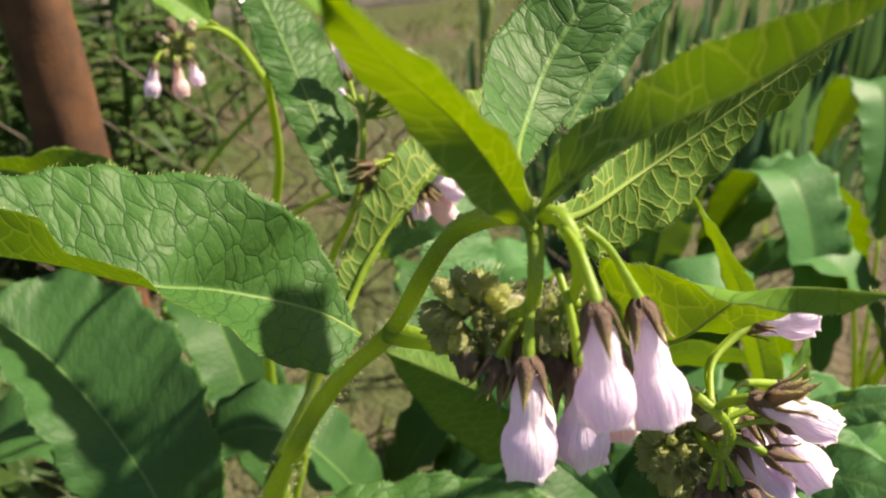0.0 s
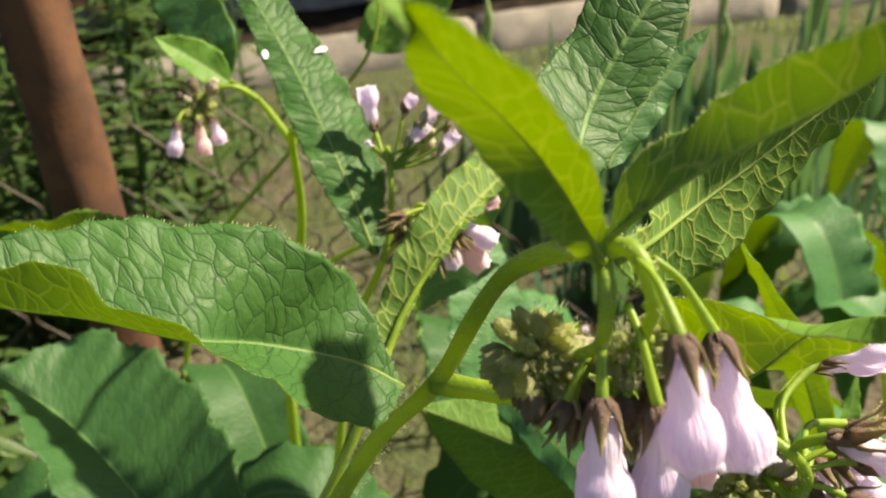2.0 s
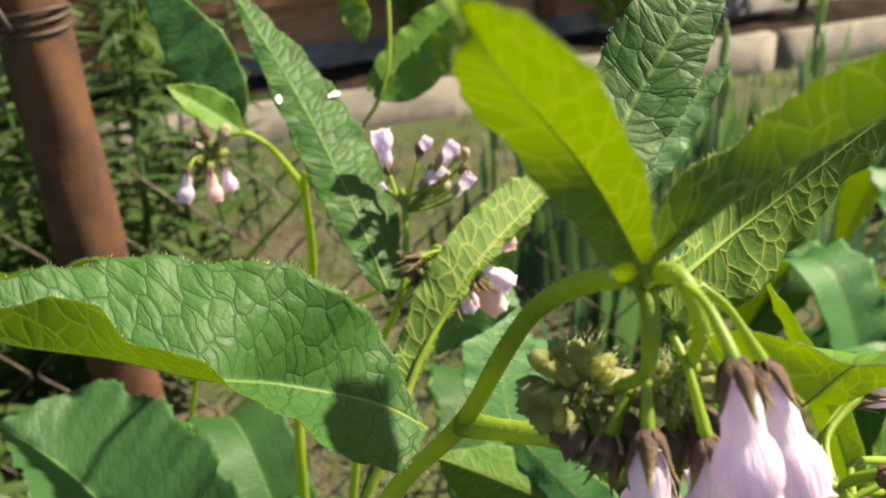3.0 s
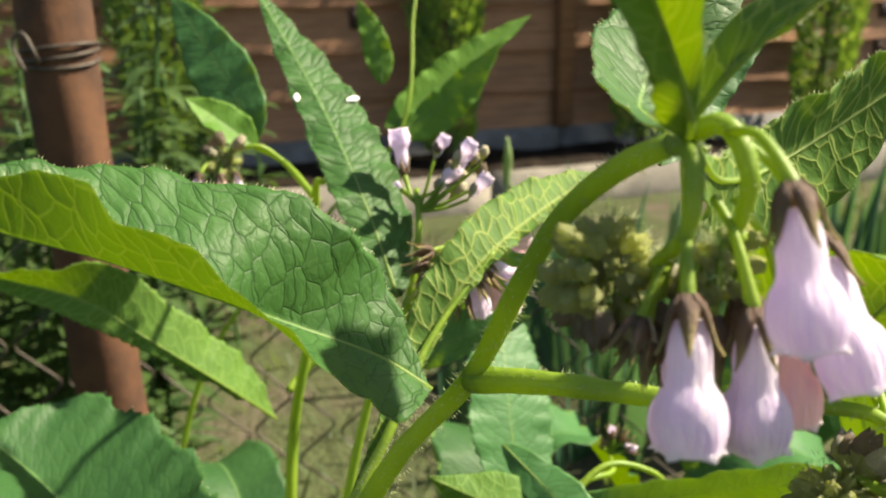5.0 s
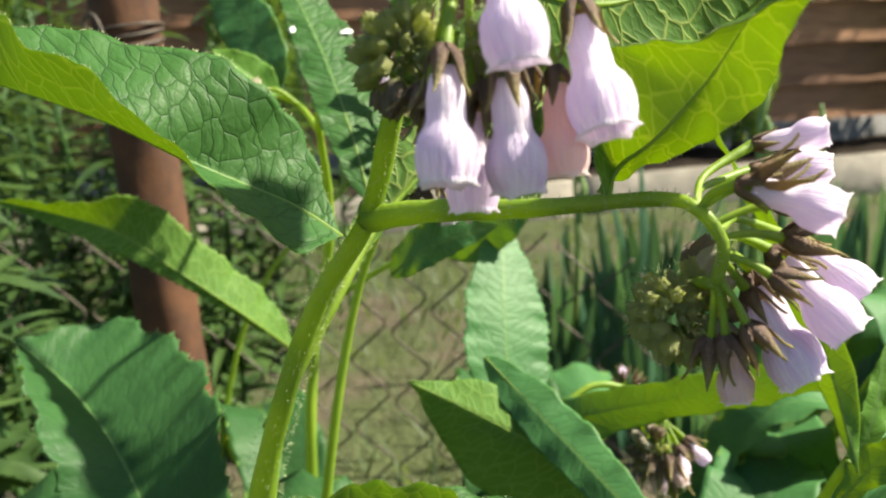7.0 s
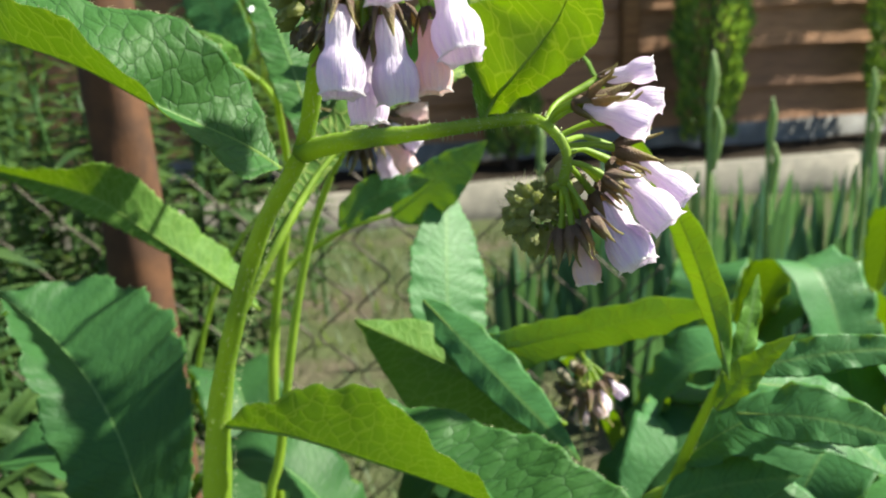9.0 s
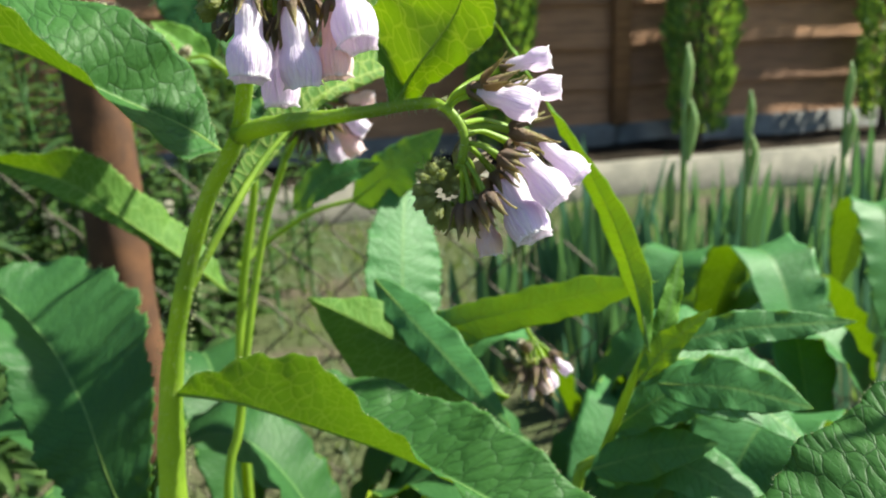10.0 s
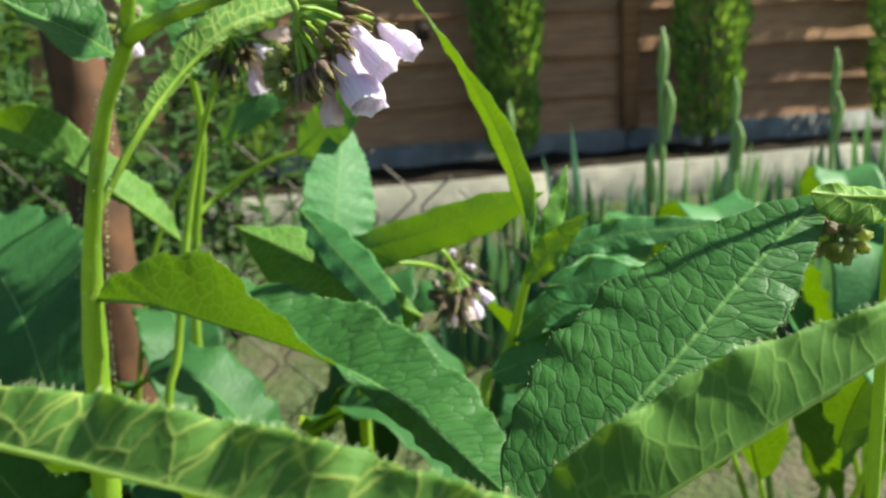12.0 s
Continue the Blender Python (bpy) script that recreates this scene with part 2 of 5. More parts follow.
def mesh_of(name, verts, faces, mats, index=None, uv=None, smooth=True):
    me = bpy.data.meshes.new(name)
    me.from_pydata([tuple(v) for v in verts], [], faces)
    for m in mats:
        me.materials.append(m)
    if index is not None:
        me.polygons.foreach_set("material_index", index)
    me.polygons.foreach_set("use_smooth", [smooth] * len(me.polygons))
    if uv is not None:
        lay = me.uv_layers.new(name="UVMap")
        loops = np.empty(len(me.loops), dtype=np.int32)
        me.loops.foreach_get("vertex_index", loops)
        lay.data.foreach_set("uv", np.asarray(uv, dtype=np.float32)[loops].ravel())
    me.update()
    return me


def part(name, me, parent, label="", kind=""):
    ob = new(name, me)
    hang(ob, parent)
    return tagged(ob, label, kind=kind)


def curve(points, n):
    """Catmull-Rom through the points: n places, evenly spaced."""
    p = np.array(points, float)
    p = np.vstack([2 * p[0] - p[1], p, 2 * p[-1] - p[-2]])
    out = []
    for i in range(1, len(p) - 2):
        for t in np.linspace(0, 1, 24, endpoint=False):
            a, b, c, d = p[i - 1 : i + 3]
            out.append(0.5 * (2 * b + (c - a) * t + (2 * a - 5 * b + 4 * c - d) * t**2 + (3 * b - a - 3 * c + d) * t**3))
    out.append(p[-2])
    out = np.array(out)
    far = np.r_[0, np.cumsum(np.linalg.norm(np.diff(out, axis=0), axis=1))]
    want = np.linspace(0, far[-1], n)
    return np.stack([np.interp(want, far, out[:, k]) for k in range(3)], 1)


def unit(v):
    v = np.asarray(v, float)
    return v / np.maximum(np.linalg.norm(v, axis=-1, keepdims=True), 1e-9)


def tube_mesh(name, points, radii, mat, sides=10, n=40, ridge=0.0, rng=None):
    """A tapered stalk, ribbed by ridge, with closed ends."""
    c = curve(points, n)
    t = unit(np.gradient(c, axis=0))
    r = np.interp(np.linspace(0, 1, n), np.linspace(0, 1, len(radii)), radii)
    verts, ref = [], np.array([0.31, -0.9, 0.2])
    for i in range(n):
        a = unit(np.cross(t[i], ref))
        b = np.cross(t[i], a)
        ref = -b if np.dot(-b, ref) > 0 else b
        for j in range(sides):
            w = 2 * math.pi * j / sides
            q = r[i] * (1 + ridge * math.cos(2 * w * 2) + 0.04 * math.sin(i * 0.9 + j))
            verts.append(c[i] + q * (math.cos(w) * a + math.sin(w) * b))
    faces = [(i * sides + j, i * sides + (j + 1) % sides, (i + 1) * sides + (j + 1) % sides, (i + 1) * sides + j) for i in range(n - 1) for j in range(sides)]
    faces += [tuple(range(sides))[::-1], tuple((n - 1) * sides + j for j in range(sides))]
    return mesh_of(name, verts, faces, [mat])


def bristles_mesh(points, radii, count, length, seed):
    """Fine stiff hairs standing off a stalk."""
    rnd = random.Random(seed)
    c = curve(points, 60)
    t = unit(np.gradient(c, axis=0))
    r = np.interp(np.linspace(0, 1, 60), np.linspace(0, 1, len(radii)), radii)
    verts, faces = [], []
    for _ in range(count):
        i = rnd.randrange(60)
        a = unit(np.cross(t[i], [0.3, -0.8, 0.4]))
        b = np.cross(t[i], a)
        w = rnd.uniform(0, 6.283)
        d = math.cos(w) * a + math.sin(w) * b
        p = c[i] + t[i] * rnd.uniform(-0.002, 0.002) + d * r[i] * 0.95
        tip = p + (d + t[i] * rnd.uniform(-0.4, 0.3)) * length * rnd.uniform(0.5, 1.2)
        s = unit(np.cross(d, t[i])) * 0.00007
        k = len(verts)
        verts += [p - s, p + s, p + t[i] * 0.00012, tip]
        faces += [(k, k + 1, k + 3), (k + 1, k + 2, k + 3), (k + 2, k, k + 3)]
    return mesh_of("bristles", verts, faces, [BRISTLE])


def leaf_profile(s, sharp, rise):
    w = np.power(s, rise) * np.power(1 - s, sharp)
    return w / w.max()


def leaf_mesh(mid, left, right, mats, ns=46, nu=9, wave=0.0010, seed=1, curl=0.0, quilt=0.00018, sharp=0.95, thick=0.00035, teeth=0.00018, rise=0.62, left2=None, right2=None, span=0.6):
    """A blade round its midrib. left and right: from the midrib to each margin at the widest place, seen from the base with
    the upper face up, or the way of each margin from base to tip. curl bends the margins down (or up, minus)."""
    rnd = random.Random(seed)
    c = curve(mid, ns)
    t = unit(np.gradient(c, axis=0))
    s = np.linspace(0, 1, ns)
    along = s * np.linalg.norm(np.diff(c, axis=0), axis=1).sum()
    w = leaf_profile(np.clip(s, 0.004, 0.999), sharp, rise)
    at = int(np.argmax(w))
    ph = [rnd.uniform(0, 6.28) for _ in range(6)]
    vecs = {}
    ways = np.ndim(left[0]) > 0
    if ways:
        for key, v in (("l", left), ("r", right)):
            out = curve([mid[0], *v, mid[-1]], ns) - c
            size = np.linalg.norm(out, axis=1)
            rows = unit(out)
            rows[0], rows[-1] = rows[1], rows[-2]
            vecs[key] = (rows, np.maximum(size, 0.00012))
        w = np.ones(ns)
    for key, v in (() if ways else (("l", np.array(left, float)), ("r", np.array(right, float)))):
        rows = [None] * ns
        size = np.linalg.norm(v)
        d0 = unit(v - t[at] * np.dot(v, t[at]))
        rows[at] = d0
        for i in range(at + 1, ns):
            rows[i] = unit(rows[i - 1] - t[i] * np.dot(rows[i - 1], t[i]))
        for i in range(at - 1, -1, -1):
            rows[i] = unit(rows[i + 1] - t[i] * np.dot(rows[i + 1], t[i]))
        far_v = left2 if key == "l" else right2
        size = np.full(ns, size)
        if far_v is not None:
            f = np.clip((s - 0.12) / span, 0, 1)
            f = (f * f * (3 - 2 * f))[:, None]
            vs = np.array(v) * (1 - f) + np.array(far_v) * f
            size = np.linalg.norm(vs, axis=1)
            rows = unit(vs - t * (vs * t).sum(1)[:, None])
        vecs[key] = (np.array(rows), size)
    up = unit(np.cross(vecs["r"][0] * vecs["r"][1][:, None] - vecs["l"][0] * vecs["l"][1][:, None], t))
    cols = [(-1, j / nu) for j in range(nu, 0, -1)] + [(0, 0.0)] + [(1, j / nu) for j in range(1, nu + 1)]
    top, uv = [], []
    for i in range(ns):
        for side, u in cols:
            key = "l" if side < 0 else "r"
            d, size = vecs[key][0][i], vecs[key][1][i]
            nrm = unit(np.cross(d, t[i]) if side > 0 else np.cross(t[i], d))
            if side == 0:
                top.append(c[i])
                uv.append((along[i] * 100, 0))
                continue
            width = size * w[i] * (1 + 0.035 * math.sin(along[i] * 260 + ph[0] + side) + 0.02 * math.sin(along[i] * 610 + ph[1]))
            width += teeth * (math.sin(along[i] * 1500 + ph[2]) + noise.noise(Vector((along[i] * 700, side, seed)))) * (u > 0.95) * min(1, w[i] * 3) * min(1.0, size * 300)
            a = u * width
            bend = curl * u * u
            p = c[i] + d * a * math.cos(bend * 0.6) - nrm * a * math.sin(bend * 0.6)
            ripple = wave * u * u * w[i] * (math.sin(along[i] * 330 + ph[3] + side * 1.7) + 0.6 * math.sin(along[i] * 710 + ph[4]))
            puff = quilt * min(1.0, 4 * u) * w[i] * noise.noise(Vector((along[i] * 190 - a * 120, side * a * 190 + 5 * side, seed * 3.7))) * 1.6
            top.append(p + nrm * (ripple + puff))
            uv.append((along[i] * 100, side * a * 100))
    top = np.array(top)
    nc = len(cols)
    low = top - np.repeat(up, nc, axis=0) * thick * np.tile([0.25 if u > 0.99 else 1.0 for _, u in cols], ns)[:, None]
    m = len(top)
    faces, index = [], []
    for i in range(ns - 1):
        for j in range(nc - 1):
            a, b, cc, dd = i * nc + j, i * nc + j + 1, (i + 1) * nc + j + 1, (i + 1) * nc + j
            faces += [(a, b, cc, dd), (m + dd, m + cc, m + b, m + a)]
            index += [0, 1]
        for j in (0, nc - 1):
            a, dd = i * nc + j, (i + 1) * nc + j
            faces.append((a, dd, m + dd, m + a) if j == 0 else (dd, a, m + a, m + dd))
            index.append(1)
    return mesh_of("leaf", np.vstack([top, low]), faces, mats, index, uv + uv)


def leaf(plant, mid, left, right, hero=False, young=False, smooth=False, shaded=False, plain=False, label="", seed=1, **kw):
    mats = [SHADED_TOP if shaded else YOUNG_TOP if young else LEAF_SMOOTH if smooth else LEAF_TOP, LOW_SMOOTH if smooth or plain else YOUNG_LOW if young else LEAF_LOW]
    me = leaf_mesh(mid, left, right, mats, ns=110 if hero else 44, nu=18 if hero else 9, seed=seed, **kw)
    ob = part("leaf", me, plant, label)
    if np.ndim(left[0]) > 0:
        k = len(left) // 2
        vl, vr = np.array(left[k]) - np.array(mid[k + 1]), np.array(right[k]) - np.array(mid[k + 1])
    else:
        vl, vr = np.array(left), np.array(right)
    size = min(0.034, np.linalg.norm(vl) + np.linalg.norm(vr)) * (0.009 if smooth or plain else 0.014)
    if hero:
        rnd_h = random.Random(seed + 900)
        cos = [v.co for v in me.vertices]
        nc, ns = 37, 110
        verts, faces = [], []
        for k in range(420):
            i, j = rnd_h.randrange(2, ns - 2), rnd_h.choice((0, nc - 1, 0, nc - 1, 18))
            p = np.array(cos[i * nc + j])
            inner = np.array(cos[i * nc + (1 if j == 0 else j - 1)])
            out = unit(p - inner) if j != 18 else -unit(np.cross(vr - vl, np.array(mid[-1]) - np.array(mid[0])))
            run = unit(np.array(cos[(i + 1) * nc + j]) - p)
            p = p + run * rnd_h.uniform(-0.0008, 0.0008)
            tip = p + unit(out + 0.5 * np.array([rnd_h.uniform(-1, 1) for _ in range(3)])) * rnd_h.uniform(0.0005, 0.0012)
            o = len(verts)
            verts += [p - run * 0.00006, p + run * 0.00006, p + np.cross(out, run) * 0.0001, tip]
            faces += [(o, o + 1, o + 3), (o + 1, o + 2, o + 3), (o + 2, o, o + 3)]
        hairs = new("bristles", mesh_of("bristles", verts, faces, [BRISTLE]))
        hang(hairs, ob)
        tagged(hairs, "fringe of fine pale hairs", kind="stuff")
    n_along, n_across = (110, 37) if hero else (44, 19)
    first = n_along * n_across + n_across // 2
    under = [np.array(me.vertices[first + n_across * i].co) for i in range(0, n_along, max(1, n_along // 14))]
    rib = tube_mesh("midrib", under, [size * 1.1 + 0.0004, size * 0.65 + 0.0002, size * 0.3, 0.0001], RIB, 6, 40)
    sub = new("midrib", rib)
    hang(sub, ob)
    return ob


# ---------------------------------------------------------------- flowers
def corolla_mesh(name, mat):
    """A nodding bell, one unit long from the calyx to the mouth, along +z."""
    prof = [(0.14, 0.085), (0.24, 0.126), (0.34, 0.142), (0.45, 0.144), (0.53, 0.148), (0.575, 0.166), (0.62, 0.198), (0.69, 0.224), (0.78, 0.234), (0.87, 0.226), (0.93, 0.206), (0.96, 0.200), (0.985, 0.206)]
    sides, verts, faces = 40, [], []
    for layer in (0, 1):
        for k, (z, r) in enumerate(prof):
            for j in range(sides):
                a = 2 * math.pi * j / sides
                pleat = 1 + (0.085 * abs(math.cos(2.5 * a)) - 0.05 + 0.02 * math.cos(10 * a)) * min(1, max(0, (z - 0.3) * 2.2))
                rr, zz = r * pleat - 0.012 * layer, z
                if k == len(prof) - 1:
                    tooth = max(0.0, math.cos(5 * a)) ** 2
                    rr += 0.034 * tooth - 0.006
                    zz += 0.020 * tooth
                verts.append((rr * math.cos(a), rr * math.sin(a), zz))
    n = len(prof)
    for layer in (0, 1):
        o = layer * n * sides
        for k in range(n - 1):
            for j in range(sides):
                q = (o + k * sides + j, o + k * sides + (j + 1) % sides, o + (k + 1) * sides + (j + 1) % sides, o + (k + 1) * sides + j)
                faces.append(q if layer == 0 else q[::-1])
    o = n * sides
    for j in range(sides):
        a, b = (n - 1) * sides + j, (n - 1) * sides + (j + 1) % sides
        faces.append((a, b, o + b, o + a))
    return mesh_of(name, verts, faces, [mat])


def calyx_mesh(spread=1.0):
    """Five narrow pointed sepals joined at the base."""
    verts, faces = [], []
    for k in range(5):
        a = 2 * math.pi * (k + 0.5) / 5
        o = len(verts)
        rows = [(-0.03, 0.040, 0.048), (0.04, 0.096, 0.076), (0.12, 0.128, 0.062), (0.21, 0.148, 0.042), (0.29, 0.172 * spread, 0.022), (0.36, 0.215 * spread, 0.004)]
        for z, r, w in rows:
            for side, lift in ((-1, 0.0), (0, 0.018), (1, 0.0), (0, -0.012)):
                x, y = r + lift, side * w
                verts.append((x * math.cos(a) - y * math.sin(a), x * math.sin(a) + y * math.cos(a), z))
        for i in range(len(rows) - 1):
            for j in range(4):
                faces.append((o + 4 * i + j, o + 4 * i + (j + 1) % 4, o + 4 * i + 4 + (j + 1) % 4, o + 4 * i + 4 + j))
        faces.append((o + 3, o + 2, o + 1, o))
    return mesh_of("calyx", verts, faces, [CALYX])


def bud_mesh(name, mats):
    """A closed bud on its short stalk: five folded sepals along +z, open a little at the pointed tips."""
    prof = [(0.0, 0.055), (0.22, 0.065), (0.34, 0.15), (0.50, 0.215), (0.68, 0.225), (0.84, 0.17), (0.93, 0.10)]
    sides, verts, faces, index = 15, [], [], []
    for i, (z, r) in enumerate(prof):
        for j in range(sides):
            a = 2 * math.pi * j / sides
            ridge = math.cos(5 * a)
            rr = r * (1 + 0.20 * ridge * min(1, z * 2))
            verts.append((rr * math.cos(a), rr * math.sin(a), z + (0.09 * max(0, ridge) if i == len(prof) - 1 else 0.02 * ridge)))
    for i in range(len(prof) - 1):
        for j in range(sides):
            faces.append((i * sides + j, i * sides + (j + 1) % sides, (i + 1) * sides + (j + 1) % sides, (i + 1) * sides + j))
            index.append(0 if i < 3 else 1)
    faces.append(tuple(range(sides))[::-1])
    index.append(0)
    k = len(verts)
    verts.append((0, 0, 0.88))
    o = (len(prof) - 1) * sides
    for j in range(sides):
        faces.append((o + j, o + (j + 1) % sides, k))
        index.append(1)
    return mesh_of(name, verts, faces, mats, index)


COROLLA, COROLLA_PINK = corolla_mesh("flower", PETAL), corolla_mesh("flower_pink", PETAL_PINK)
CALYX_MESH, CALYX_WIDE = calyx_mesh(1.0), calyx_mesh(1.35)
BUD, BUD_YOUNG = bud_mesh("bud", [BUD_GREEN, BUD_TIP]), bud_mesh("bud_young", [BUD_GREEN, BUD_GREEN])


def aim(a, b, spin=0.0, size=None):
    """A pose whose +z runs from a towards b, scaled to that length."""
    a, b = Vector(a), Vector(b)
    d = b - a
    length = size or d.length
    return Matrix.Translation(a) @ d.to_track_quat("Z", "Y").to_matrix().to_4x4() @ Matrix.Rotation(spin, 4, "Z") @ Matrix.Scale(length, 4)


def placed(name, me, parent, m, label=""):
    ob = new(name, me)
    hang(ob, parent)
    ob.matrix_basis = m
    return tagged(ob, label)


def flower(plant, start, top, mouth, pink=False, spin=0.0, label="", wide=False):
    """A bell with its calyx and pedicel; start: where the pedicel leaves the stalk."""
    mouth = Vector(top).lerp(Vector(mouth), 0.95)
    m = aim(top, mouth, spin)
    ob = placed("flower", COROLLA_PINK if pink else COROLLA, plant, m, label or "pale lilac nodding bell flower")
    cal = new("calyx", CALYX_WIDE if wide else CALYX_MESH)
    cal.parent = ob
    tagged(cal, "dark purple-brown pointed calyx")
    s, e = np.array(start), np.array(top)
    d = unit(np.array(mouth) - e)
    reach = np.linalg.norm(e - s)
    part("pedicel", tube_mesh("pedicel", [s, s * 0.45 + e * 0.55 - d * reach * 0.18, e, e + d * 0.0008], [0.0007, 0.0006, 0.0008, 0.0011], STEM, 7, 14), plant)
    return ob


def coil(plant, centre, axis, start, radius, count, seed, turns=1.25, bud=0.0078, brown=True):
    """A coiled spray of closed buds, largest outside."""
    rnd = random.Random(seed)
    axis = unit(axis)
    e1 = unit(np.array(start) - np.array(centre) - axis * np.dot(np.array(start) - np.array(centre), axis))
    e2 = np.cross(axis, e1)
    pts = []
    for i in range(20):
        f = i / 19
        a = 2 * math.pi * turns * f
        pts.append(np.array(centre) + radius * (0.72 - 0.55 * f) * (math.cos(a) * e1 + math.sin(a) * e2))
    part("coil_stalk", tube_mesh("coil_stalk", [np.array(start), *pts[1::2]], [0.0011, 0.001, 0.0007, 0.0004], STEM, 7, 46), plant)
    for i in range(count):
        f = (i + 0.5) / count
        a = 2 * math.pi * turns * f
        out = math.cos(a) * e1 + math.sin(a) * e2
        for sgn in (-1.0, -0.35, 0.35, 1.0):
            p = np.array(centre) + radius * (0.62 - 0.56 * f) * out + axis * sgn * 0.0010
            d = unit(out + axis * sgn * (rnd.uniform(0.5, 0.9) + 1.6 * f * f) + 0.16 * np.array([rnd.uniform(-1, 1) for _ in range(3)]))
            size = bud * (1.12 - 0.62 * f) * rnd.uniform(0.9, 1.12)
            young = f > 0.34 or not brown
            placed("bud", BUD_YOUNG if young else BUD, plant, aim(p, p + d * size, rnd.uniform(0, 6)))
    for k in range(12):
        side = axis * (1 if k % 2 else -1)
        d = unit(side + 0.7 * np.array([rnd.uniform(-1, 1) for _ in range(3)]))
        p = np.array(centre) + d * 0.0006
        placed("bud", BUD_YOUNG, plant, aim(p, p + d * bud * rnd.uniform(0.45, 0.6), rnd.uniform(0, 6)))
    verts, faces = [], []
    for _ in range(900):
        d = unit([rnd.gauss(0, 1) for _ in range(3)])
        p = np.array(centre) + d * radius * rnd.uniform(0.55, 1.15)
        q = unit(np.cross(d, [0.3, 0.5, -0.7])) * 0.00006
        tip = p + unit(d + 0.5 * np.array([rnd.gauss(0, 1) for _ in range(3)])) * rnd.uniform(0.0008, 0.0018)
        o = len(verts)
        verts += [p - q, p + q, p + d * 0.0001 + np.cross(d, q), tip]
        faces += [(o, o + 1, o + 3), (o + 1, o + 2, o + 3), (o + 2, o, o + 3)]
    part("bristles", mesh_of("bristles", verts, faces, [BRISTLE]), plant, "fine pale bristles", "stuff")


# ---------------------------------------------------------------- ground, edging, fence
EDGE_D, EDGE_K, EDGE_TOP = 2.05, 0.285, 0.015
FENCE_D, FENCE_K = 2.45, 0.30


def ground_z(x, y):
    """The lawn falls gently from the comfreys to the edging."""
    f = min(1.0, max(0.0, (y - EDGE_D - EDGE_K * x + 1.35) / 1.2))
    return -0.01 - 0.068 * f * f * (3 - 2 * f)


def ground_mesh():
    xs = np.r_[-60, -20, -8, np.linspace(-3, 3, 91), 8, 20, 60]
    ys = np.r_[-60, -20, -6, np.linspace(-1.5, 4.0, 86), 8, 20, 60]
    verts, faces = [], []
    for yv in ys:
        for xv in xs:
            z = 0.022 * noise.noise(Vector((xv * 1.5, yv * 1.5, 0))) + 0.010 * noise.noise(Vector((xv * 6, yv * 6, 3)))
            verts.append((xv, yv, z * (abs(xv) < 4) + ground_z(xv, yv)))
    n = len(xs)
    for j in range(len(ys) - 1):
        for i in range(n - 1):
            faces.append((j * n + i, j * n + i + 1, (j + 1) * n + i + 1, (j + 1) * n + i))
    return mesh_of("ground", verts, faces, [GROUND])


tagged(new("ground", ground_mesh()), "mossy brown garden soil with patches of grass", "ground", kind="structure")


def block_mesh(name, size, mat, seed, bevel=0.006, rough=0.003, cuts=4):
    """A worn rectangular block, centred on its foot."""
    bm = bmesh.new()
    bmesh.ops.create_cube(bm, size=1.0)
    bmesh.ops.scale(bm, vec=size, verts=bm.verts)
    bmesh.ops.bevel(bm, geom=bm.edges[:], offset=bevel, segments=2, affect="EDGES")
    long_edges = [e for e in bm.edges if abs(e.verts[0].co.x - e.verts[1].co.x) > size[0] * 0.5]
    bmesh.ops.subdivide_edges(bm, edges=long_edges, cuts=cuts)
    for v in bm.verts:
        v.co.z += size[2] / 2
        v.co += Vector([rough * noise.noise(v.co * 14 + Vector((seed * 7 + k, 0, 0))) for k in range(3)])
    me = bpy.data.meshes.new(name)
    bm.to_mesh(me)
    bm.free()
    me.materials.append(mat)
    for p in me.polygons:
        p.use_smooth = True
    return me


def edging():
    """Low concrete boards, end to end, in one straight row."""
    yaw = math.atan(EDGE_K)
    step = 0.92 * math.cos(yaw)
    for k in range(6):
        x = -2.46 + step * (k + 0.5)
        ob = new("edging_board", block_mesh("edging_board", (0.912, 0.05, 0.20), CONCRETE, k, cuts=14))
        ob.location = (x, EDGE_D + EDGE_K * x + 0.026, EDGE_TOP - 0.20 + 0.004 * math.sin(k * 2.3))
        ob.rotation_euler = (0, 0.004 * math.sin(k * 1.7), yaw)
        tagged(ob, "weathered grey concrete edging board set in the soil", "edging", "edging boards")


edging()
# Dark soil taken near black: the shade behind the edging is in the colour
SOIL = soft_material("shaded_bed_soil", (0.028, 0.021, 0.016), (0.012, 0.009, 0.007), 16, 0.95, relief=0.012)
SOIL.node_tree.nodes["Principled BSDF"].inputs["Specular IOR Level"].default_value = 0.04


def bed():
    """Bare dark earth between the edging and the fence, the shade there put into its colour."""
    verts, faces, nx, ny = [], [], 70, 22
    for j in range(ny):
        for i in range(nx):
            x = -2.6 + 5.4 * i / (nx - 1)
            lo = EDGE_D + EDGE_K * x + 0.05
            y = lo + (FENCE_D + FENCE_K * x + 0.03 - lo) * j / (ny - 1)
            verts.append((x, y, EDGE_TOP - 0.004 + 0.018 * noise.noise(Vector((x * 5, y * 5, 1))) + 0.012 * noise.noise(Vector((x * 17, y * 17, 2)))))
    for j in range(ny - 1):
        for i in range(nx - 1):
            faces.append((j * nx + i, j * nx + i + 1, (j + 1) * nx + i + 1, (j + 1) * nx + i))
    tagged(new("soil_bed", mesh_of("soil_bed", verts, faces, [SOIL])), "bare dark garden soil before the fence, deepened by painted shade", "soil", kind="structure")


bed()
JOINT_X, PANEL = 0.445, 1.83
ALONG = Vector((1.0, FENCE_K, 0)).normalized()
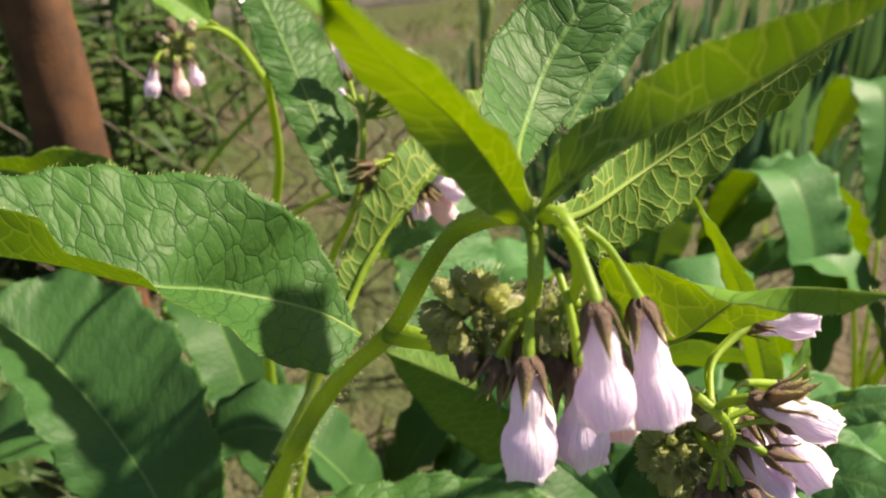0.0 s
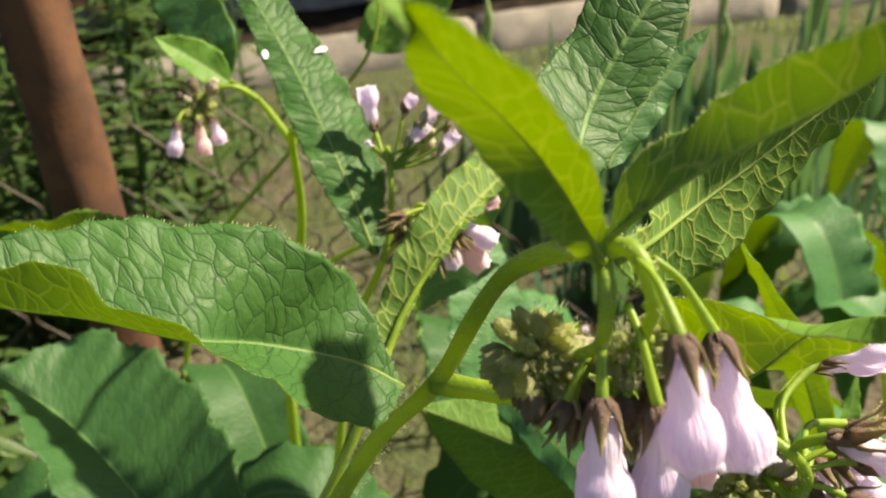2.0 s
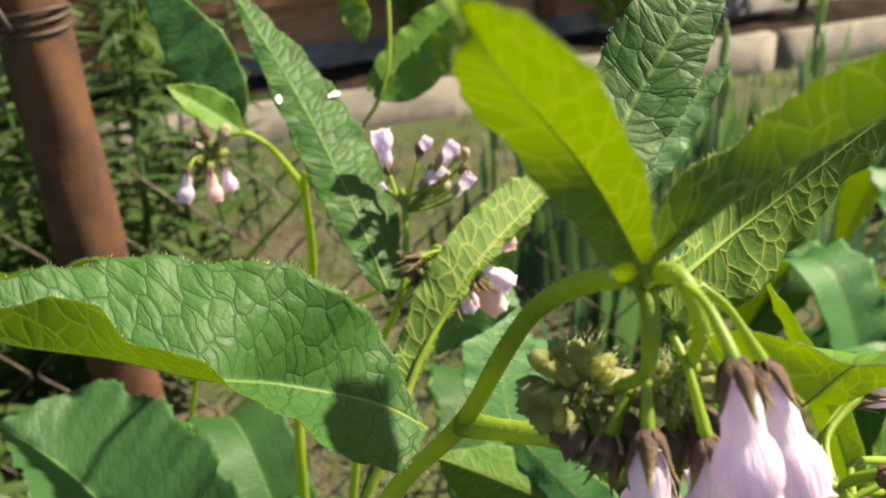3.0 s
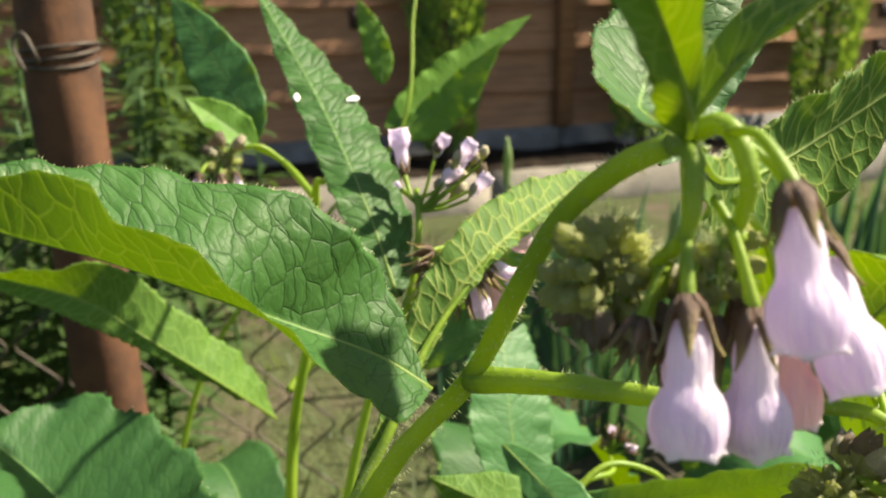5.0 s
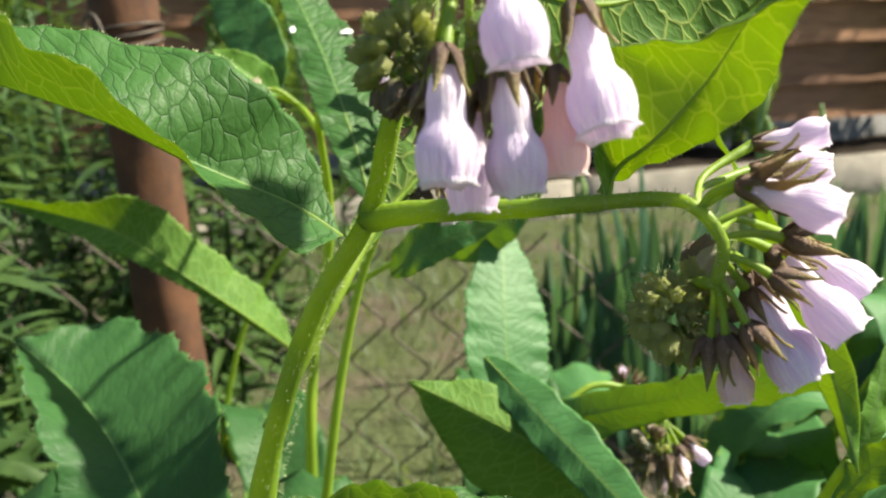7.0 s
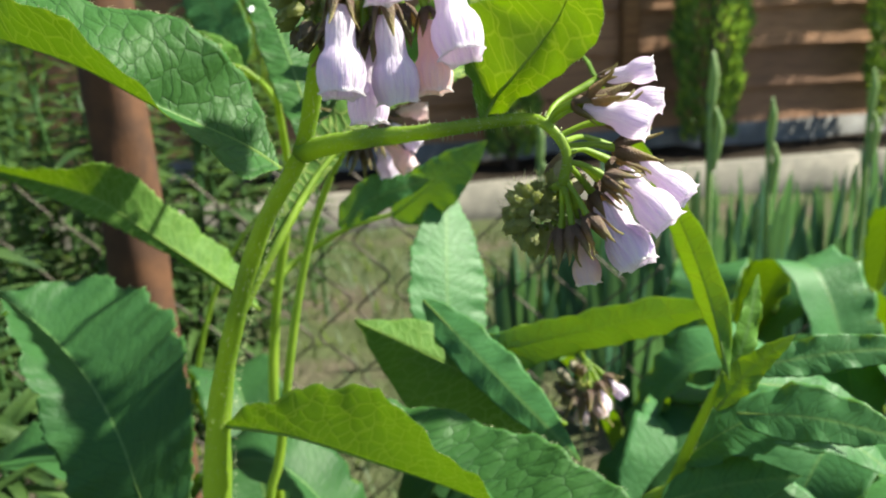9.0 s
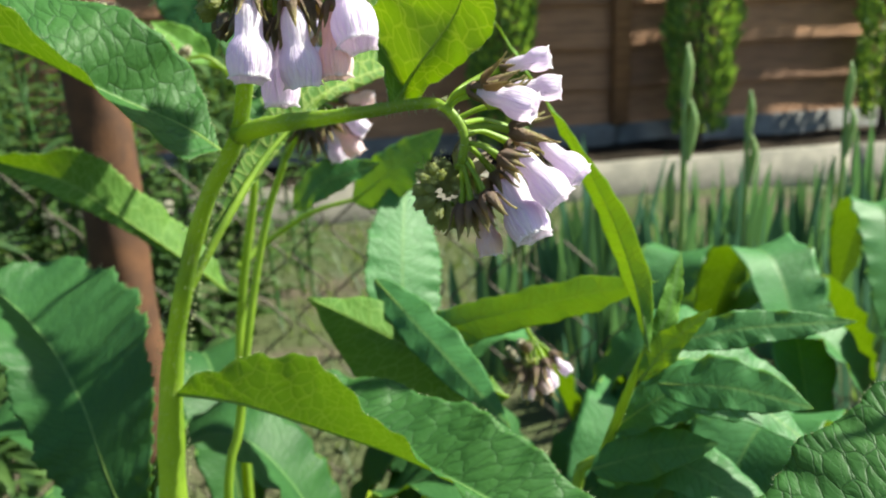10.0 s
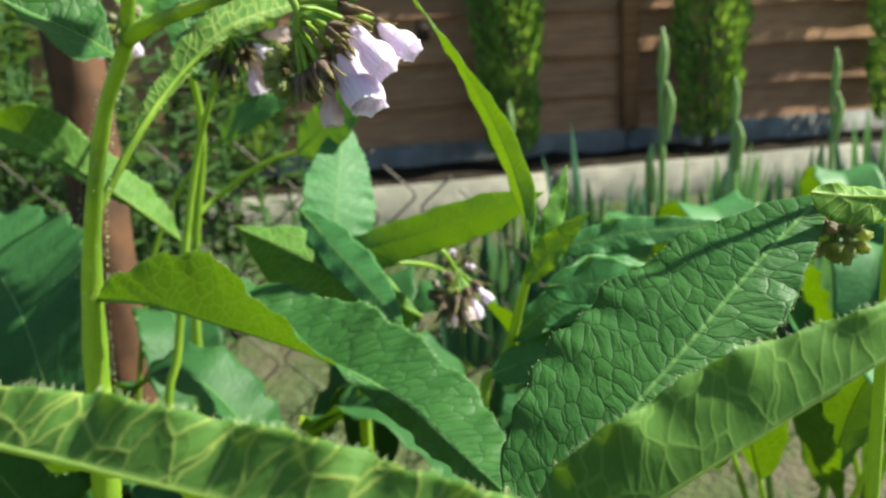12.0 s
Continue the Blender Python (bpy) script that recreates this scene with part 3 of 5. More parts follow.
FENCE_A = Vector((JOINT_X, FENCE_D + FENCE_K * JOINT_X, EDGE_TOP)) - ALONG * PANEL * 2


def gravel_boards():
    """Concrete boards under the fence panels, half sunk in the soil."""
    for i in range(4):
        ob = new("gravel_board", block_mesh("gravel_board", (PANEL - 0.012, 0.045, 0.20), STONE, i + 3, 0.006, 0.004, 20))
        p = FENCE_A + ALONG * PANEL * (i + 0.5)
        ob.location = (p.x, p.y - 0.012, EDGE_TOP - 0.145)
        ob.rotation_euler = (0, 0, math.atan(FENCE_K))
        tagged(ob, "grey concrete gravel board under the fence panel", "gravel board", "gravel boards")


gravel_boards()


def wooden_fence():
    """Lapped planks in wide panels, an upright batten at each joint and dark blocks added to imitate shaded gaps."""
    turn = Matrix.Rotation(math.atan(FENCE_K), 4, "Z")
    face = Vector((ALONG.y, -ALONG.x, 0))
    fence = thing("wooden_fence", FENCE_A, "reddish-brown overlapping plank fence panels with upright battens", "fence")
    rnd = random.Random(5)
    meshes = []
    for k in range(7):
        bm = bmesh.new()
        bmesh.ops.create_cube(bm, size=1.0)
        bmesh.ops.scale(bm, vec=(PANEL, 0.009, 0.145), verts=bm.verts)
        bmesh.ops.subdivide_edges(bm, edges=[e for e in bm.edges if abs(e.verts[0].co.x - e.verts[1].co.x) > 0.5], cuts=24)
        for v in bm.verts:
            low = v.co.z < 0
            v.co.y += -0.017 if low else 0.009
            if low:
                v.co.z += 0.010 * noise.noise(Vector((v.co.x * 3.5, k * 9.1, 0))) + 0.004 * noise.noise(Vector((v.co.x * 22, k, 4)))
                v.co.y += 0.004 * noise.noise(Vector((v.co.x * 5, k * 3.3, 8)))
        me = bpy.data.meshes.new("plank")
        bm.to_mesh(me)
        bm.free()
        me.materials.append(WOOD)
        meshes.append(me)
    gap_block = block_mesh("gap_shade_block", (0.036, 0.014, 0.060), GAP_SHADE, 2, 0.003, 0.002)
    for i in range(4):
        for j in range(14):
            ob = new("plank", rnd.choice(meshes))
            hang(ob, fence)
            z = 0.115 + j * 0.122 + rnd.uniform(-0.005, 0.005)
            p = FENCE_A + ALONG * (PANEL * (i + 0.5)) + Vector((0, 0, z))
            ob.matrix_basis = Matrix.Translation(p) @ turn @ pose(0, 0, 0, rnd.uniform(-1.5, 1.5), rnd.uniform(-0.25, 0.25), 0)
            # Added blocks: dark marks for the shaded batten glimpsed between planks
            for q in (0.345, 0.66):
                if rnd.random() < 0.75:
                    c = new("gap_shade_block", gap_block)
                    hang(c, fence)
                    c.matrix_basis = Matrix.Translation(FENCE_A + ALONG * (PANEL * (i + q)) + face * 0.010 + Vector((0, 0, z - 0.005))) @ turn
    for i in range(5):
        ob = new("batten", block_mesh("batten", (0.050, 0.030, 1.75), WOOD, i, 0.003, 0.002))
        hang(ob, fence)
        ob.matrix_basis = Matrix.Translation(FENCE_A + ALONG * (PANEL * i) + face * 0.034 + Vector((0, 0, 0.056))) @ turn
    return fence


wooden_fence()


def conifer(x, y, z, height, radius, seed, label):
    """A narrow column of upright scale sprays round a thin trunk."""
    rnd = random.Random(seed)
    tree = thing("conifer", (x, y, z), label, "conifer", "young conifers along the fence")
    part("trunk", tube_mesh("trunk", [(x, y, z - 0.02), (x + 0.01, y, z + height * 0.5), (x, y, z + height * 0.95)], [0.016, 0.011, 0.003], BARK, 8, 16), tree)
    verts, faces, index = [], [], []
    for k in range(6500):
        f = rnd.random() ** 0.85
        a = rnd.uniform(0, 6.283)
        lump = 1 + 0.30 * noise.noise(Vector((math.cos(a) * 1.6, math.sin(a) * 1.6, f * height * 9 + seed)))
        r = radius * (math.sin(math.pi * min(1, 0.12 + 0.88 * f)) ** 0.5) * lump * (0.45 + 0.55 * rnd.random() ** 0.4)
        p = np.array([x + r * math.cos(a), y + r * math.sin(a), z + 0.02 + f * height])
        d = unit([math.cos(a) * 0.55 + rnd.uniform(-0.3, 0.3), math.sin(a) * 0.55 + rnd.uniform(-0.3, 0.3), 0.85])
        s = unit(np.cross(d, [rnd.uniform(-1, 1), rnd.uniform(-1, 1), 0.2]))
        n = np.cross(d, s)
        length, wide = rnd.uniform(0.022, 0.045), rnd.uniform(0.004, 0.008)
        o = len(verts)
        verts += [p, p + d * length * 0.45 - s * wide, p + d * length * 0.5 + n * wide * 0.5, p + d * length * 0.45 + s * wide, p + d * length]
        faces += [(o, o + 1, o + 2), (o, o + 2, o + 3), (o + 1, o + 4, o + 2), (o + 2, o + 4, o + 3)]
        index += [1 if rnd.random() < 0.3 else 0] * 4
    part("crown", mesh_of("crown", verts, faces, [CONIFER, CONIFER_TIP], index, smooth=False), tree, "dense upright green scale foliage", "stuff")


for k, (x, y, h, r) in enumerate([(0.095, 2.325, 1.25, 0.095), (0.68, 2.505, 1.35, 0.105), (1.30, 2.69, 1.3, 0.10), (-0.60, 2.12, 1.2, 0.10), (-1.2, 1.94, 1.2, 0.10)]):
    conifer(x, y, EDGE_TOP, h, r, k + 11, "young columnar conifer standing before the plank fence")


# ---------------------------------------------------------------- tube post and wire netting
def rusty_pole():
    foot, head = Vector((-0.2079, 0.514, -0.03)), Vector((-0.2663, 0.606, 1.25))
    pole = thing("rusty_pole", foot, "leaning round rusty brown steel tube post", "post")
    pts = [foot.lerp(head, f) for f in (0, 0.25, 0.5, 0.75, 1)]
    part("tube", tube_mesh("tube", pts, [0.0218, 0.0218], RUST, 28, 60), pole)
    mid_p = foot.lerp(head, 0.355)
    for k in range(3):
        rnd = random.Random(k)
        ring = []
        for j in range(17):
            a = 2 * math.pi * j / 16
            ring.append((mid_p.x + 0.0229 * math.cos(a), mid_p.y + 0.0229 * math.sin(a), mid_p.z + 0.004 * k + 0.003 * math.sin(a + k)))
        part("wire_tie", tube_mesh("wire_tie", ring, [0.0011, 0.0011], WIRE, 6, 60), pole)
    part("wire_tie", tube_mesh("wire_tie", [mid_p + Vector((-0.004, -0.0235, 0)), mid_p + Vector((-0.002, -0.031, 0.006)), mid_p + Vector((-0.008, -0.030, 0.018)), mid_p + Vector((-0.016, -0.027, 0.012)), mid_p + Vector((-0.010, -0.029, -0.004))], [0.0011, 0.0011], WIRE, 6, 20), pole)


rusty_pole()


def netting():
    """Diamond wire netting sagging behind the post."""
    net = thing("wire_netting", (-0.22, 0.56, 0), "sagging dark rusty chain-link wire netting", "netting")
    cell, rows = 0.066, 14
    pts = []
    for i in range(rows * 2 + 1):
        pts.append((0.0 if i % 2 == 0 else cell * 0.5, 0.0012 * (-1) ** i, i * cell * 0.5 * 0.92))
    way = []
    for a, b in zip(pts, pts[1:]):
        way += [np.array(a) + (np.array(b) - np.array(a)) * f for f in (0.08, 0.5, 0.92)]
    me = tube_mesh("wire", way, [0.0010, 0.0010], WIRE, 5, rows * 14)
    for i in range(44):
        ob = new("wire", me)
        hang(ob, net)
        x = -0.80 + i * cell * 0.5 * 2 * 0.5
        flip = -1 if i % 2 else 1
        sag = 0.02 * math.sin(x * 5.0)
        ob.matrix_basis = Matrix.Translation((x + (cell * 0.5 if flip < 0 else 0), 0.600 + 0.10 * (x + 0.2) + sag * 0.3, -0.52 + sag - 0.50 * max(0.0, x + 0.10))) @ Matrix.Diagonal((flip, 1, 1, 1))


netting()


# ---------------------------------------------------------------- background plants
def blade(verts, faces, p, d, side, length, width, droop, seg=5, fold=0.25, up=None):
    """Adds one strap leaf to a vertex list."""
    o = len(verts)
    d, side = unit(d), unit(side)
    n = unit(np.cross(side, d))
    for i in range(seg + 1):
        f = i / seg
        w = width * (0.55 + 0.45 * min(1, f * 4)) * (1 - f**3) + 0.0002
        c = np.array(p) + d * length * f + np.array([0, 0, -1]) * droop * f * f * length
        verts += [c - side * w, c + n * w * fold, c + side * w]
    for i in range(seg):
        a = o + 3 * i
        faces += [(a, a + 1, a + 4, a + 3), (a + 1, a + 2, a + 5, a + 4)]


def iris(x, y, count, height, seed, stalk=False):
    rnd = random.Random(seed)
    g = ground_z(x, y)
    plant = thing("iris_plant", (x, y, g), "upright blue-green sword-shaped iris leaves in a fan" + (" with a budded stalk" if stalk else ""), "iris", "irises in the bed")
    fan = rnd.uniform(0, 3.14)
    for k in range(count):
        off = (k - count / 2) * 0.011
        lean = (k - count / 2) * 0.07 + rnd.uniform(-0.06, 0.06)
        verts, faces = [], []
        d = np.array([math.cos(fan) * lean, math.sin(fan) * lean + rnd.uniform(-0.06, 0.06), 1.0])
        side = unit([math.cos(fan + 0.3), math.sin(fan + 0.3), 0])
        blade(verts, faces, (x + off * math.cos(fan), y + off * math.sin(fan), g - 0.02), d, side, (height - g) * rnd.uniform(0.65, 1.08), rnd.uniform(0.007, 0.0125), rnd.uniform(0, 0.12), 8, 0.3)
        part("iris_leaf", mesh_of("iris_leaf", verts, faces, [IRIS_LEAF]), plant)
    if stalk:
        top = height * 1.12
        part("stalk", tube_mesh("stalk", [(x, y, g), (x + 0.006, y, top * 0.5), (x + 0.002, y, top)], [0.0045, 0.004, 0.003], IRIS_BUD, 8, 20), plant)
        for q, (dz, dx) in enumerate(((0.0, 0.003), (-0.055, 0.008), (-0.12, -0.006))):
            c = [(x + dx, y, top + dz - 0.012), (x + dx * 1.3, y, top + dz + 0.012), (x + dx * 1.5, y - 0.002, top + dz + 0.034), (x + dx, y, top + dz + 0.052)]
            part("iris_bud", tube_mesh("iris_bud", c, [0.0025, 0.0055, 0.005, 0.0012], IRIS_BUD, 9, 14), plant)


rnd = random.Random(21)
for k in range(66):
    x = rnd.uniform(0.14, 1.5)
    y = rnd.uniform(0.74, 1.27) + max(0, x - 0.4) * 0.36
    iris(x, y, rnd.randrange(5, 9), rnd.uniform(0.17, 0.27) + 0.03 * (x > 0.5), 100 + k)
for k in range(7):
    iris(rnd.uniform(0.02, 0.2), rnd.uniform(0.68, 1.1), 5, rnd.uniform(0.14, 0.22), 150 + k)
for k, (x, y, h) in enumerate([(0.262, 0.815, 0.295), (0.385, 1.01, 0.235), (0.52, 1.05, 0.26), (0.10, 1.0, 0.22), (0.75, 1.2, 0.25)]):
    iris(x, y, 5, h, 170 + k, True)


def weed(x, y, height, seed):
    """An upright stalk closely set with narrow leaves."""
    rnd = random.Random(seed)
    g = ground_z(x, y)
    plant = thing("weed_plant", (x, y, g), "leafy upright weed with narrow light green leaves", "weed", "weeds beside the post")
    lean = (rnd.uniform(-0.08, 0.08), rnd.uniform(-0.08, 0.08))
    pts = [(x, y, g - 0.02), (x + lean[0] * 0.5, y + lean[1] * 0.5, height * 0.5), (x + lean[0], y + lean[1], height)]
    part("stalk", tube_mesh("stalk", pts, [0.003, 0.0025, 0.0012], FAR_LEAF, 6, 14), plant)
    c = curve(pts, 60)
    verts, faces = [], []
    for k in range(int(height * 120)):
        f = rnd.uniform(0.1, 1)
        p = c[int(f * 59)]
        a = k * 2.4 + rnd.uniform(-0.4, 0.4)
        d = [math.cos(a), math.sin(a), rnd.uniform(0.1, 0.7)]
        blade(verts, faces, p, d, [-math.sin(a), math.cos(a), 0], rnd.uniform(0.045, 0.085) * (1.15 - 0.5 * f), rnd.uniform(0.004, 0.0085), rnd.uniform(0.2, 0.6), 4, 0.35)
    part("foliage", mesh_of("foliage", verts, faces, [WEED_LEAF]), plant, kind="stuff")


for k in range(60):
    weed(rnd.uniform(-1.25, -0.22), rnd.uniform(0.62, 1.55), rnd.uniform(0.30, 0.62), 300 + k)
for k in range(46):
    weed(rnd.uniform(-0.80, -0.26), rnd.uniform(0.68, 1.15), rnd.uniform(0.22, 0.46), 400 + k)
for k in range(8):
    weed(rnd.uniform(-0.50, -0.27), rnd.uniform(0.40, 0.62), rnd.uniform(0.26, 0.46), 340 + k)


def grass():
    rnd = random.Random(9)
    verts, faces = [], []
    for k in range(16000):
        x, y = rnd.uniform(-1.4, 2.2), rnd.uniform(0.30, 2.6)
        if y > EDGE_D + EDGE_K * x - 0.04 or noise.noise(Vector((x * 2.2, y * 2.2, 5))) < -0.2:
            continue
        a = rnd.uniform(0, 6.283)
        blade(verts, faces, (x, y, ground_z(x, y) - 0.012), [0.5 * math.cos(a), 0.5 * math.sin(a), 1], [-math.sin(a), math.cos(a), 0], rnd.uniform(0.025, 0.085), rnd.uniform(0.0012, 0.0024), rnd.uniform(0.1, 0.5), 3, 0.2)
    tagged(new("grass", mesh_of("grass", verts, faces, [GRASS])), "short thin patchy garden grass on the soil", "grass", kind="stuff")


grass()


# ---------------------------------------------------------------- comfrey in front
MAIN_BASE = (-0.066, 0.190, -0.01)
main = thing("comfrey_plant", MAIN_BASE, "flowering comfrey with bristly green stem and netted leaves", "comfrey", "comfrey plants")
MAIN_STEM = [MAIN_BASE, (-0.062, 0.188, 0.12), (-0.052, 0.184, 0.24), (-0.045, 0.181, 0.301), (-0.032, 0.169, 0.341), (-0.018, 0.1585, 0.372), (-0.004, 0.150, 0.393), (0.004, 0.1395, 0.416), (0.009, 0.131, 0.430), (0.0145, 0.120, 0.4400), (0.020, 0.110, 0.446)]
STEM_R = [0.0070, 0.0068, 0.0064, 0.0060, 0.0056, 0.0050, 0.0043, 0.0028, 0.0023, 0.0020, 0.0018]
part("stem", tube_mesh("stem", MAIN_STEM, STEM_R, STEM, 14, 120, 0.06), main, "stout ridged light green stem")
part("bristles", bristles_mesh(MAIN_STEM[2:], STEM_R[2:], 1500, 0.0013, 3), main, "fine pale bristles", "stuff")
BRANCH = [(-0.004, 0.150, 0.393), (0.010, 0.139, 0.397), (0.030, 0.1245, 0.4005), (0.050, 0.114, 0.404), (0.0556, 0.1092, 0.4033), (0.0596, 0.108, 0.3979), (0.0589, 0.1085, 0.3911)]
part("branch", tube_mesh("branch", BRANCH, [0.0028, 0.0023, 0.0020, 0.0016, 0.0013, 0.0011, 0.0010], STEM, 12, 60, 0.06), main, "flowering side branch")
part("bristles", bristles_mesh(BRANCH, [0.0022, 0.0012], 500, 0.0012, 4), main, "fine pale bristles", "stuff")

mid_plant = thing("comfrey_plant", (0.03, 0.29, -0.01), "leafy comfrey with broad drooping green leaves", "comfrey", "comfrey plants")
shoot = thing("comfrey_plant", (0.088, 0.222, -0.01), "young comfrey shoot with folded bright green tip leaves", "comfrey", "comfrey plants")
near = thing("comfrey_plant", (0.115, 0.06, -0.01), "comfrey with large netted leaves close to the path", "comfrey", "comfrey plants")
back = thing("comfrey_plant", (-0.06, 0.31, -0.01), "comfrey with two pale stems and fading lilac buds", "comfrey", "comfrey plants")
rear = thing("comfrey_plant", (-0.02, 0.43, -0.01), "slender comfrey shoots with narrow pointed leaves", "comfrey", "comfrey plants")
PLANTS = {"main": main, "mid": mid_plant, "shoot": shoot, "near": near, "back": back, "rear": rear}
leaf(PLANTS["main"], [(-0.0112, 0.1563, 0.3878), (-0.022, 0.1575, 0.395), (-0.0407, 0.1516, 0.4056), (-0.0518, 0.1389, 0.4162), (-0.0683, 0.1381, 0.423), (-0.0831, 0.1354, 0.4289), (-0.0979, 0.1331, 0.4371)], [(-0.0182, 0.1413, 0.389), (-0.0288, 0.1296, 0.405), (-0.0488, 0.1262, 0.4269), (-0.0584, 0.1274, 0.4315), (-0.0713, 0.1322, 0.4383)], [(-0.0204, 0.1689, 0.4066), (-0.0298, 0.1627, 0.4229), (-0.0498, 0.1621, 0.4302), (-0.0682, 0.1567, 0.434), (-0.08, 0.149, 0.4373)], seed=1, hero=True, plain=True, wave=0.0006, quilt=0.00005, label="large netted leaf folded along its midrib")
leaf(PLANTS["main"], [(0.0203, 0.1066, 0.4468), (0.0174, 0.0974, 0.4522), (0.0082, 0.0907, 0.4694), (-0.0018, 0.0817, 0.4828), (-0.0073, 0.0767, 0.4908), (-0.0123, 0.0678, 0.4951)], [(0.0184, 0.097, 0.4539), (0.013, 0.0843, 0.4704), (0.0004, 0.0662, 0.489), (-0.0072, 0.0774, 0.4917)], [(0.014, 0.0997, 0.4517), (0.0089, 0.09, 0.46), (-0.0054, 0.0891, 0.4793), (-0.0075, 0.0716, 0.49)], seed=2, hero=True, wave=0.0004, plain=True, young=True, label="narrow leaf arching upwards")
leaf(PLANTS["main"], [(0.0204, 0.1067, 0.4470), (0.0202, 0.1244, 0.4477), (0.0243, 0.1433, 0.4477), (0.0317, 0.1587, 0.4552), (0.0438, 0.1686, 0.4692), (0.0611, 0.1814, 0.4857)], [(0.0154, 0.1264, 0.4498), (0.0166, 0.1491, 0.4570), (0.0250, 0.1656, 0.4619), (0.0385, 0.1746, 0.4764)], [(0.0209, 0.1235, 0.4464), (0.0268, 0.1398, 0.4434), (0.0367, 0.1525, 0.4494), (0.0488, 0.1645, 0.4632)], seed=3, hero=True, wave=0.0003, quilt=0.00003)
leaf(PLANTS["main"], [(0.0395, 0.1794, 0.429), (0.0480, 0.1886, 0.4381), (0.0585, 0.1961, 0.4467), (0.0694, 0.2015, 0.4551)], (-0.0045, 0.001, 0.0022), (0.0048, -0.001, -0.0022), seed=4, smooth=True)
leaf(PLANTS["main"], [(0.0203, 0.1074, 0.4475), (0.0235, 0.0995, 0.4562), (0.0274, 0.0965, 0.4614), (0.0335, 0.0945, 0.4666), (0.0385, 0.0910, 0.4715), (0.0437, 0.0880, 0.4764), (0.0560, 0.0820, 0.4890)], [(0.0240, 0.1020, 0.4560), (0.0280, 0.0990, 0.4608), (0.0342, 0.0968, 0.4660), (0.0392, 0.0930, 0.4710), (0.0445, 0.0895, 0.4765)], [(0.0245, 0.1080, 0.4600), (0.0301, 0.1050, 0.4666), (0.0338, 0.0980, 0.4736), (0.0370, 0.0895, 0.4800), (0.0435, 0.0845, 0.4850)], seed=5, hero=True, wave=0.0004, quilt=0.00005, label="long netted leaf folded along its pale midrib")
leaf(PLANTS["main"], [(0.0215, 0.1080, 0.4460), (0.0320, 0.1250, 0.4375), (0.0460, 0.1420, 0.4350), (0.0600, 0.1500, 0.4400), (0.0760, 0.1570, 0.4475), (0.0980, 0.1660, 0.4575)], [(0.0370, 0.1340, 0.4215), (0.0550, 0.1450, 0.4215), (0.0700, 0.1570, 0.4290), (0.0850, 0.1630, 0.4420)], [(0.0320, 0.1260, 0.4410), (0.0435, 0.1430, 0.4410), (0.0575, 0.1480, 0.4480), (0.0750, 0.1550, 0.4555)], seed=6, hero=True, wave=0.0008, quilt=0.0001, label="netted leaf with a wavy pale-edged margin")
leaf(PLANTS["main"], [(0.0422, 0.117, 0.4031), (0.045, 0.1265, 0.4069), (0.0504, 0.1175, 0.4135), (0.0586, 0.1146, 0.4242), (0.062, 0.1037, 0.4342), (0.0687, 0.0873, 0.4439)], [(0.0441, 0.1375, 0.4024), (0.0548, 0.1248, 0.4089), (0.0657, 0.1148, 0.4186), (0.0664, 0.1053, 0.4289)], [(0.0378, 0.129, 0.4201), (0.04, 0.1249, 0.4272), (0.0489, 0.1139, 0.4289), (0.06, 0.0989, 0.4323)], seed=7, hero=True, young=True, plain=True, wave=0.0007, quilt=0.0002)
leaf(PLANTS["main"], [(-0.0753, 0.2061, 0.2189), (-0.0885, 0.2124, 0.2491), (-0.0991, 0.2229, 0.2732), (-0.1208, 0.2472, 0.2867), (-0.1489, 0.2738, 0.2967), (-0.1770, 0.2862, 0.3133)], [(-0.1057, 0.2088, 0.2425), (-0.1239, 0.2176, 0.2713), (-0.1364, 0.2292, 0.3003), (-0.1530, 0.2501, 0.3151)], [(-0.0700, 0.2171, 0.2638), (-0.0744, 0.2346, 0.3004), (-0.0994, 0.2790, 0.3070), (-0.1424, 0.3119, 0.3116)], seed=8, hero=True, smooth=True, shaded=True, wave=0.0012, teeth=0.0009)
leaf(PLANTS["main"], [(-0.0827, 0.194, 0.1834), (-0.0791, 0.1722, 0.2182), (-0.0794, 0.1578, 0.2431), (-0.082, 0.1428, 0.2664)], (-0.0192, -0.0139, -0.0062), (0.0172, 0.0132, 0.0044), seed=9, smooth=True, shaded=True)
leaf(PLANTS["main"], [(-0.0431, 0.1801, 0.3013), (-0.0201, 0.1732, 0.3013), (0.0062, 0.1691, 0.2945), (0.0371, 0.1614, 0.2868), (0.0706, 0.1406, 0.2803), (0.0912, 0.1189, 0.2731), (0.1115, 0.0978, 0.2647)], [(-0.0152, 0.1877, 0.3037), (0.0161, 0.189, 0.3041), (0.0453, 0.1811, 0.2989), (0.0651, 0.1683, 0.2976), (0.1008, 0.136, 0.2787)], [(-0.0275, 0.1693, 0.3142), (0.0064, 0.1598, 0.3236), (0.0314, 0.1403, 0.3118), (0.0676, 0.1416, 0.2733), (0.0882, 0.1199, 0.2661)], seed=10, hero=True, plain=True, wave=0.0010, label="broad leaf arching out and drooping")
leaf(PLANTS["mid"], [(0.0708, 0.2334, 0.2735), (0.0481, 0.2343, 0.2855), (0.0268, 0.2368, 0.2965), (0.0076, 0.2403, 0.3057), (-0.0099, 0.2441, 0.3128)], [(0.0527, 0.2431, 0.2921), (0.034, 0.2483, 0.3057), (0.012, 0.2485, 0.3111)], [(0.0500, 0.2320, 0.2580), (0.0240, 0.2360, 0.2650), (0.0040, 0.2430, 0.2850)], seed=11, smooth=True, wave=0.0008)
